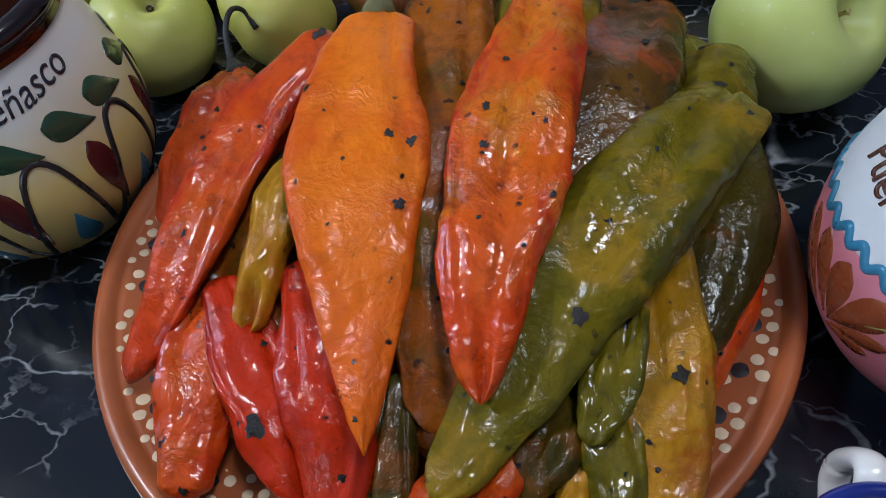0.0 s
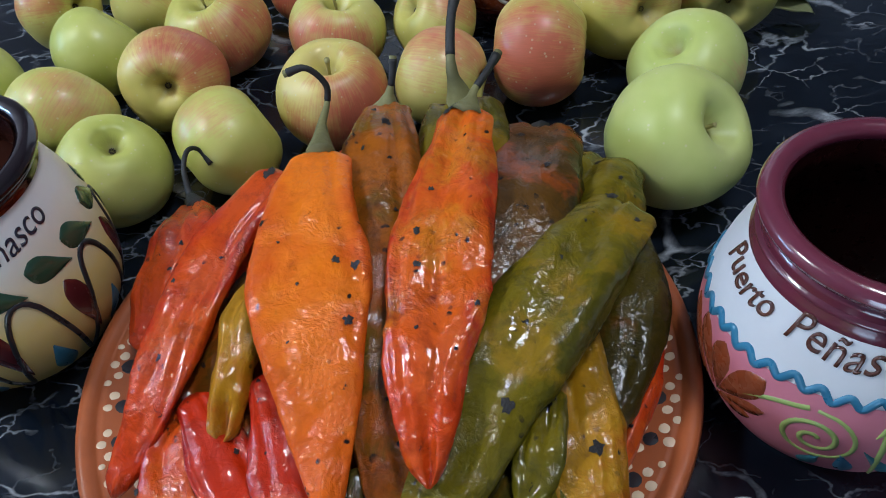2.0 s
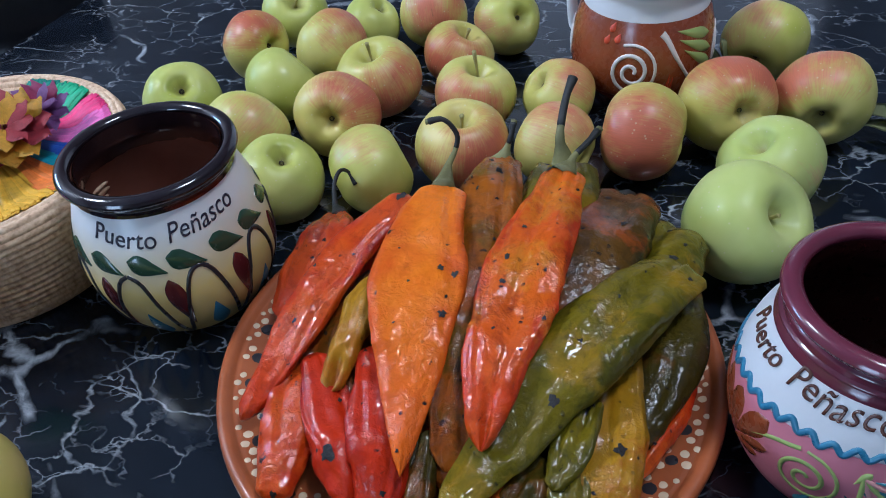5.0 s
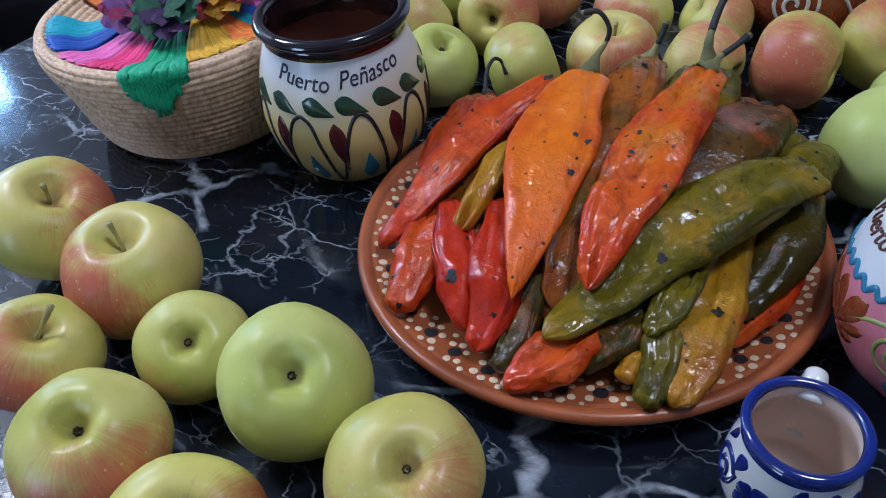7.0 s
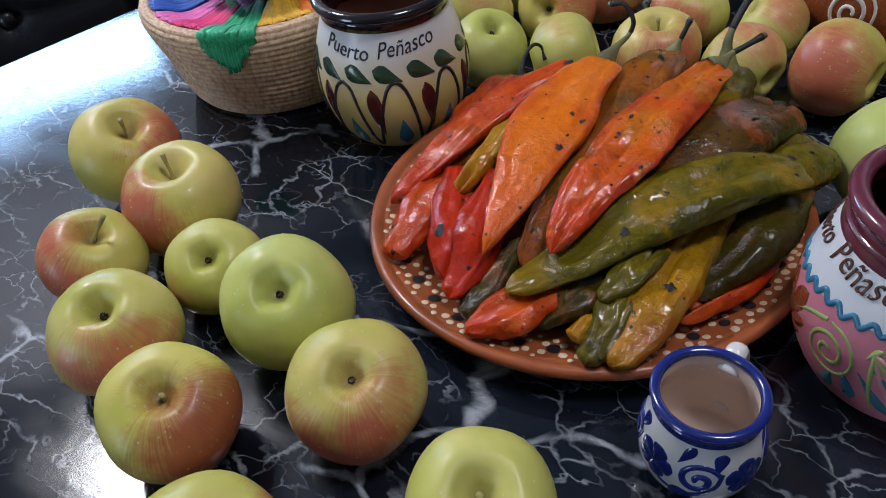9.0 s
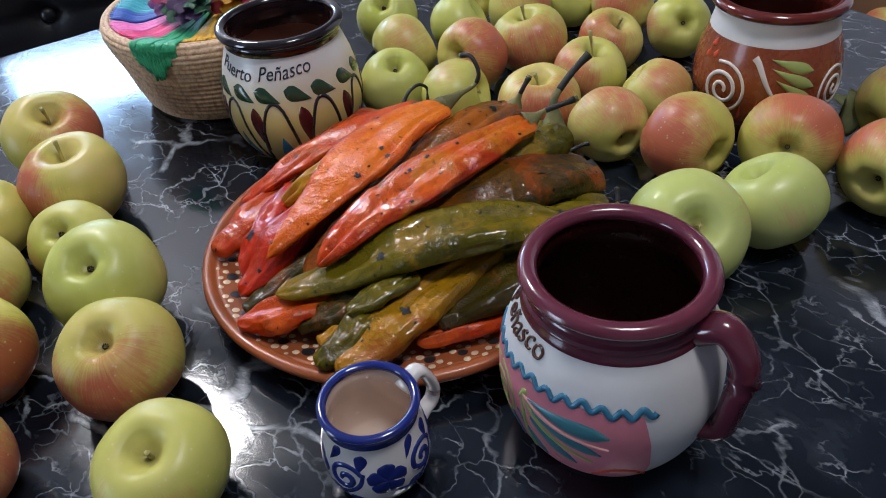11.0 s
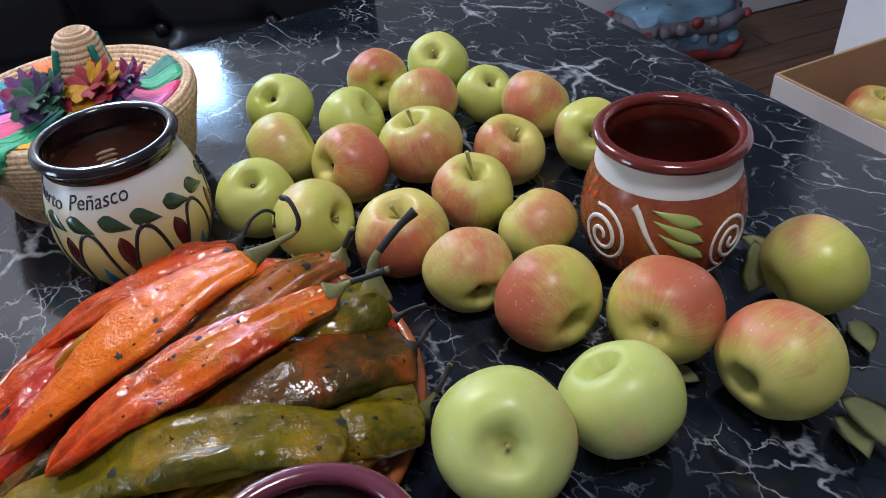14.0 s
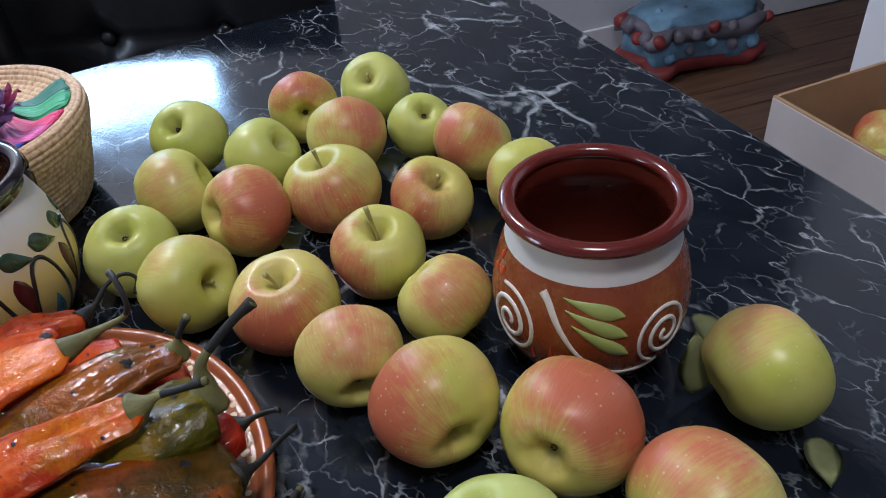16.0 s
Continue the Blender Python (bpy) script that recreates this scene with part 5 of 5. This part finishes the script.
# ---- straw sombrero ----
def sombrero():
    m = pose(-0.344, 0.092, 0, 0, 0, 0)
    root = thing("straw_sombrero", m, "braided straw sombrero with upturned brim, raffia stripes and flowers", "hat")

    def coil(prof, bump_, n=5):
        """A profile of rolled braids laid edge to edge."""
        line = curve_points([(r, z, 0) for r, z in prof], 10)
        out = []
        dist = 0.0
        for a, b in zip(line, line[1:]):
            d = (b - a)
            nrm = Vector((d.y, -d.x, 0)).normalized()
            for k in range(n):
                q = a + d * (k / n)
                dist += d.length / n
                out.append((max(0.0, q.x + nrm.x * bump_ * abs(math.sin(dist / 0.0052 * math.pi))), q.y + nrm.y * bump_ * abs(math.sin(dist / 0.0052 * math.pi))))
        return out

    bm = bmesh.new()
    revolve(bm, [(0, 0.0015)] + coil([(0.060, 0.001), (0.081, 0.003), (0.090, 0.020), (0.097, 0.045), (0.1045, 0.068), (0.1070, 0.080), (0.1045, 0.0875), (0.098, 0.088), (0.085, 0.080), (0.060, 0.074), (0.030, 0.072)], 0.0010), 96, 0.012, 2.0, uv=True)
    part("brim", bm, STRAW, root, "upturned brim of sewn straw braid")
    bm = bmesh.new()
    cone = coil([(0.031, 0.068), (0.028, 0.084), (0.0225, 0.112), (0.0180, 0.130), (0.0115, 0.137), (0.0, 0.138)], 0.0014)
    revolve(bm, cone, 48, 0.02, 5.0, uv=True)
    for v in bm.verts:
        k = max(0.0, v.co.z - 0.068) / 0.06
        v.co.x += -0.005 - 0.003 * k
        v.co.y += 0.015 + 0.006 * k
    part("crown", bm, STRAW, root, "pointed straw crown")
    cx, cy = -0.006, 0.016
    for a in (-75, 15, 105, 195):
        bm = bmesh.new()
        pts = []
        for t in (0, 0.3, 0.6, 0.9):
            r = 0.0325 * (1 - t) + 0.0195 * t
            z = 0.074 + 0.060 * t
            k = (z - 0.068) / 0.06
            pts.append((-0.005 - 0.003 * k + r * math.cos(radians(a)), 0.015 + 0.006 * k + r * math.sin(radians(a)), z))
        tube(bm, pts, [0.0044, 0.0042, 0.0038, 0.0030], 8, 4)
        part("braid_trim", bm, RAFFIA["teal"], root, "green raffia trim up the crown")
    # raffia stripes from crown to brim
    start = [(-62, "green", 22), (-86, "rose", 20), (-106, "pink", 16), (-128, "blue", 16), (-147, "aqua", 18), (172, "orange", 18), (152, "yellow", 18), (84, "teal", 16), (67, "green", 16),
             (46, "rose", 14), (32, "pink", 14), (16, "blue", 10), (4, "aqua", 12), (-12, "orange", 16), (-33, "yellow", 30)]
    rg = random.Random(3)
    for a0, colour, span in start:
        bm = bmesh.new()
        n = 60
        for k in range(n):
            a = radians(a0 + span * (k / (n - 1) - 0.5) + rg.uniform(-2, 2))
            fan = radians(a0 + span * 0.55 * (k / (n - 1) - 0.5))
            top = rg.uniform(-0.0009, 0.0009)
            over = rg.uniform(-0.002, 0.006)
            pts = [(cx + 0.034 * math.cos(fan), cy + 0.034 * math.sin(fan), 0.083 + top), (0.068 * math.cos(a), 0.068 * math.sin(a), 0.0800 + top), (0.086 * math.cos(a), 0.086 * math.sin(a), 0.0860 + top)]
            if colour == "green" and a0 < 0:
                pts += [(0.1035 * math.cos(a), 0.1035 * math.sin(a), 0.0905 + top), (0.1085 * math.cos(a), 0.1085 * math.sin(a), 0.0875 - over * 0.5)]
                low = 0.024 * (1 - abs(k / (n - 1) - 0.42) * 2)
                pts.append((0.1075 * math.cos(a), 0.1075 * math.sin(a), 0.080 - max(0, low)))
            else:
                pts.append(((0.0945 + over * 0.5) * math.cos(a), (0.0945 + over * 0.5) * math.sin(a), 0.0890))
            tube(bm, pts, [0.0016, 0.0028, 0.0032, 0.0026, 0.0012], 6, 4, 0.3)
        part("raffia_stripe", bm, RAFFIA[colour], root, colour + " raffia stripe over the brim")
    # ribbon flowers
    for (x, y, z, ca, cb, n, size) in ((0.017, -0.028, 0.096, "purple", "leaf", 12, 0.027), (0.034, 0.012, 0.096, "gold", "red", 12, 0.029), (-0.014, -0.030, 0.094, "plum", "wine", 9, 0.022), (0.040, 0.040, 0.094, "wine", "plum", 9, 0.021)):
        fl = new("flower")
        fl.parent = root
        fl.location = (x, y, z)
        fl.rotation_euler = (radians(26), radians(10), 0)
        tagged(fl, "folded palm flower")
        for layer, (count, r, lift) in enumerate(((n, size, 0.0), (n - 3, size * 0.72, 0.007))):
            for k in range(count):
                a = TAU * k / count + layer * 0.3
                ca_, sa_ = math.cos(a), math.sin(a)
                bm = bmesh.new()
                w = r * 0.34
                pr = [(0.1, 0.25, 0.001), (0.45, 1.0, 0.005), (0.8, 0.9, 0.008), (1.05, 0.12, 0.009)]
                rows = []
                for t, ww, h in pr:
                    rows.append([bm.verts.new((ca_ * r * t - sa_ * w * ww * s, sa_ * r * t + ca_ * w * ww * s, lift + h + 0.003 * (1 - abs(s)) - 0.002 * s)) for s in (-1, 0, 1)])
                for p_, q_ in zip(rows, rows[1:]):
                    for j in range(2):
                        bm.faces.new((p_[j], p_[j + 1], q_[j + 1], q_[j]))
                bmesh.ops.solidify(bm, geom=bm.faces[:], thickness=0.0005)
                part("petal", bm, RAFFIA[ca if (k // 2) % 2 else cb], fl)


def raffia(name, colour):
    m, nt, b = mat("raffia_" + name, 0.6)
    v = coords(nt)
    g = noise_tex(nt, v, 260.0, 4, 0.7)
    isl = nt.nodes.new("ShaderNodeNewGeometry").outputs["Random Per Island"]
    c = ramp(nt, calc(nt, "ADD", calc(nt, "MULTIPLY", g, 0.75), calc(nt, "MULTIPLY", isl, 0.25)), [(0.2, tuple(x * 0.7 for x in colour)), (0.8, tuple(min(1, x * 1.4) for x in colour))])
    nt.links.new(c, b.inputs["Base Color"])
    bump(nt, b, g, 0.25, 0.0010)
    return m


RAFFIA = {n: raffia(n, c) for n, c in {
    "yellow": (0.72, 0.40, 0.02), "orange": (0.72, 0.18, 0.02), "aqua": (0.03, 0.30, 0.38), "blue": (0.015, 0.07, 0.38), "pink": (0.76, 0.13, 0.40), "rose": (0.70, 0.025, 0.16),
    "green": (0.04, 0.36, 0.16), "teal": (0.012, 0.17, 0.12), "purple": (0.085, 0.040, 0.130), "plum": (0.30, 0.13, 0.36), "leaf": (0.06, 0.17, 0.10), "red": (0.48, 0.05, 0.07), "gold": (0.78, 0.40, 0.02), "wine": (0.38, 0.04, 0.14)}.items()}
sombrero()


# ---- round the table ----
def chair(x, y, az, label):
    """A tufted leather dining chair; the back faces local -Y."""
    root = thing("dining_chair", pose(x, y, FLOOR_Z, 0, 0, az), label, "chair", "leather dining chairs")
    bm = bmesh.new()
    w, nx, nz = 0.235, 44, 44
    z0, z1 = 0.46, 0.835
    buttons = [(bx, bz) for bz in (0.555, 0.714) for bx in (-0.0825, 0.0825)]
    for face in (0, 1):
        rows = []
        for j in range(nz + 1):
            row = []
            for i in range(nx + 1):
                px, pz = -w + 2 * w * i / nx, z0 + (z1 - z0) * j / nz
                e = min(1, (w - abs(px)) / 0.02, (z1 - pz) / 0.02, (pz - z0) / 0.02)
                d = 0.028 * math.sqrt(max(0.0, min(1, e)))
                if not face:
                    for bx, bz in buttons:
                        d -= 0.016 * math.exp(-(((px - bx) ** 2 + (pz - bz) ** 2) / 0.022 ** 2))
                    for bz in (0.555, 0.714):
                        d -= 0.005 * math.exp(-((pz - bz) / 0.006) ** 2)
                    for bx in (-0.0825, 0.0825):
                        d -= 0.003 * math.exp(-((px - bx - 0.06 * (pz - 0.75)) / 0.008) ** 2)
                row.append(bm.verts.new((px, -d if not face else d * 0.7, pz)))
            rows.append(row)
        for a, b in zip(rows, rows[1:]):
            for k in range(nx):
                bm.faces.new((a[k], a[k + 1], b[k + 1], b[k]))
    bmesh.ops.remove_doubles(bm, verts=bm.verts, dist=0.0004)
    part("backrest", bm, BLACK_LEATHER, root, "button-tufted black leather back")
    for bx, bz in buttons:
        bm = bmesh.new()
        bmesh.ops.create_uvsphere(bm, u_segments=16, v_segments=10, radius=0.0105, matrix=Matrix.Translation((bx, -0.017, bz)) @ Matrix.Diagonal((1, 0.7, 1, 1)))
        part("button", bm, BLACK_LEATHER, root)
    bm = bmesh.new()
    box(bm, (-0.215, -0.40, 0.40), (0.215, 0.01, 0.47), bevel=0.02)
    part("seat", bm, BLACK_LEATHER, root)
    for lx, ly in ((-0.18, -0.36), (0.18, -0.36), (-0.18, -0.02), (0.18, -0.02)):
        bm = bmesh.new()
        box(bm, (lx - 0.018, ly - 0.018, 0), (lx + 0.018, ly + 0.018, 0.405), bevel=0.003)
        part("leg", bm, BLACK_METAL, root)


chair(-0.698, 0.413, 46.5, "black button-tufted leather dining chair at the marble table")
chair(-0.880, 0.030, 62, "black leather dining chair with dark upright back")


def carton():
    """An open carton with a white printed outside, standing on the floor, apples in the top of it."""
    c = Vector((-0.060, 0.885, 0))
    a = Vector((math.cos(radians(-18)), math.sin(radians(-18)), 0))
    b = Vector((-a.y, a.x, 0))
    m = Matrix(((a.x, b.x, 0, c.x), (a.y, b.y, 0, c.y), (0, 0, 1, FLOOR_Z), (0, 0, 0, 1)))
    root = thing("cardboard_box", m, "open cardboard box, white outside and brown inside", "box")
    h, w, d, t = 0.639, 0.46, 0.34, 0.005
    for name, lo, hi in (("side", (0, 0, 0), (w, t, h)), ("side", (0, d - t, 0), (w, d, h)), ("side", (0, t, 0), (t, d - t, h)), ("side", (w - t, t, 0), (w, d - t, h)), ("bottom", (t, t, 0), (w - t, d - t, t))):
        bm = bmesh.new()
        box(bm, lo, hi, bevel=0.001)
        part(name, bm, CARTON, root, smooth=False)
    bm = bmesh.new()
    box(bm, (0.002, -0.0025, 0.002), (w - 0.002, -0.0005, h - 0.002))
    part("print", bm, CARTON_WHITE, root, "white printed outer face", smooth=False)
    bm = bmesh.new()
    box(bm, (t + 0.001, t + 0.001, t), (w - t - 0.001, d - t - 0.001, h - 0.105))
    part("filling", bm, CARTON, root, "cardboard tray under the top apples", smooth=False)
    top = FLOOR_Z + h - 0.105
    for k, (s, q, r, skin) in enumerate(((0.067, 0.132, 0.042, "r"), (0.118, 0.076, 0.035, "y"), (0.160, 0.150, 0.037, "b"), (0.265, 0.075, 0.036, "y"), (0.31, 0.15, 0.036, "r"))):
        p_ = c + a * s + b * q
        apple(p_.x, p_.y, r, "s", 40 * k, 75, 170, 20, skin, 0.4, 60 + k, top, "in the cardboard box", "apples in the box")


carton()


def painted_ornament():
    """A low lumpy painted piece against the wall: blue top, grey shoulder, wavy red foot."""
    o = WALL_P + U * ((Vector((-1.045, 2.120, 0)) - WALL_P).dot(U)) - N * 0.16
    m = Matrix(((U.x, N.x, 0, o.x), (U.y, N.y, 0, o.y), (0, 0, 1, FLOOR_Z), (0, 0, 0, 1)))
    root = thing("painted_ornament", m, "painted ceramic ornament in blue, red and grey by the wall", "ornament")
    blue, red, grey = plain("ornament_blue", (0.14, 0.25, 0.36), 0.5, 0, 0.6, 30), plain("ornament_red", (0.20, 0.026, 0.026), 0.5, 0, 0.4, 30), plain("ornament_grey", (0.13, 0.12, 0.15), 0.5, 0, 0.5, 30)

    def ring(z, sx, sy, wob, ph):
        return [((sx + wob * math.sin(7 * TAU * k / 56 + ph)) * math.copysign(abs(math.cos(TAU * k / 56)) ** 0.45, math.cos(TAU * k / 56)),
                 (sy + wob * math.sin(5 * TAU * k / 56 + ph)) * math.copysign(abs(math.sin(TAU * k / 56)) ** 0.45, math.sin(TAU * k / 56)), z + wob * 0.8 * math.sin(6 * TAU * k / 56 + ph)) for k in range(56)]

    def shell(name, rings, material, label):
        bm = bmesh.new()
        rs = [[bm.verts.new(q) for q in r] for r in rings]
        for a, b in zip(rs, rs[1:]):
            for k in range(56):
                bm.faces.new((a[k], a[(k + 1) % 56], b[(k + 1) % 56], b[k]))
        bm.faces.new(rs[0][::-1])
        bm.faces.new(rs[-1])
        part(name, bm, material, root, label)

    shell("foot", [ring(0.014, 0.21, 0.128, 0.016, 0), ring(0.035, 0.215, 0.130, 0.018, 0), ring(0.052, 0.20, 0.122, 0.013, 0)], red, "wavy red foot")
    shell("side", [ring(0.040, 0.198, 0.118, 0.008, 0.4), ring(0.08, 0.190, 0.110, 0.010, 0.6), ring(0.12, 0.195, 0.115, 0.008, 0.8)], blue, "blue painted side")
    shell("shoulder", [ring(0.115, 0.208, 0.124, 0.017, 1.0), ring(0.140, 0.212, 0.128, 0.016, 1.2), ring(0.155, 0.19, 0.115, 0.010, 1.4)], grey, "grey and red shoulder")
    shell("top", [ring(0.150, 0.186, 0.112, 0.008, 1.5), ring(0.168, 0.175, 0.102, 0.010, 1.9), ring(0.176, 0.150, 0.085, 0.006, 2.3)], blue, "pale blue top")
    rg = random.Random(21)

    def lump(name, x, y, z, r, material, label):
        bm = bmesh.new()
        bmesh.ops.create_uvsphere(bm, u_segments=14, v_segments=9, radius=r)
        for v in bm.verts:
            v.co *= 1 + 0.35 * noise.noise(v.co * 40 + Vector((x * 30, z * 50, 0)))
            v.co += Vector((x, y, z))
        part(name, bm, material, root, label)

    for k in range(7):
        lump("edge_lobe", -0.180 + 0.060 * k, -0.118, 0.140 + rg.uniform(-0.008, 0.008), rg.uniform(0.016, 0.021), grey if k % 3 else red, "rounded painted lobe along the edge")
    for k in range(4):
        lump("edge_lobe", -0.196, -0.075 + 0.05 * k, 0.128 + rg.uniform(-0.02, 0.01), rg.uniform(0.022, 0.028), red if k % 2 else grey, "rounded red lobe at the end")
    for k in range(5):
        lump("relief", -0.14 + 0.07 * k, -0.112, 0.085 + rg.uniform(-0.012, 0.012), rg.uniform(0.014, 0.022), grey if k % 2 else blue, "raised painted relief on the side")
    for k in range(4):
        lump("knob", -0.12 + 0.08 * k, rg.uniform(-0.04, 0.04), 0.172, rg.uniform(0.010, 0.014), grey if k % 2 else blue, "small raised knob on the top")


painted_ornament()

# white upright panel behind the box
bm = bmesh.new()
q = Vector((-0.153, 1.337, 0))
a_ = Vector((math.cos(radians(-18)), math.sin(radians(-18)), 0))
b_ = Vector((-a_.y, a_.x, 0))
box(bm, (0, 0, FLOOR_Z), (0.7, 0.5, 1.0), Matrix(((a_.x, b_.x, 0, q.x), (a_.y, b_.y, 0, q.y), (0, 0, 1, 0), (0, 0, 0, 1))), 0.004)
tagged(to_object("white_cabinet", bm, WHITE_PAINT, False), "tall plain white cabinet behind the box", "cabinet")

# floor planks near the ornament
wd, ln = 0.12, 1.2
plank_mesh = None
for i in range(13):
    for j in range(3):
        if plank_mesh is None:
            bm = bmesh.new()
            box(bm, (0, 0, -0.012), (ln - 0.003, wd - 0.003, 0.0), bevel=0.0015)
            ob = part("plank", bm, FLOOR_WOOD, None, smooth=False)
            plank_mesh = ob.data
        else:
            ob = new("plank", plank_mesh)
        p0 = WALL_P - N * (0.02 + wd * (i + 1)) + U * (0.2 + j * ln + (0.45 if i % 2 else 0.0) - (0.3 if i % 3 else 0))
        ob.matrix_world = Matrix(((U.x, N.x, 0, p0.x), (U.y, N.y, 0, p0.y), (0, 0, 1, FLOOR_Z), (0, 0, 0, 1)))
        ob.parent = bpy.data.objects["floor"]
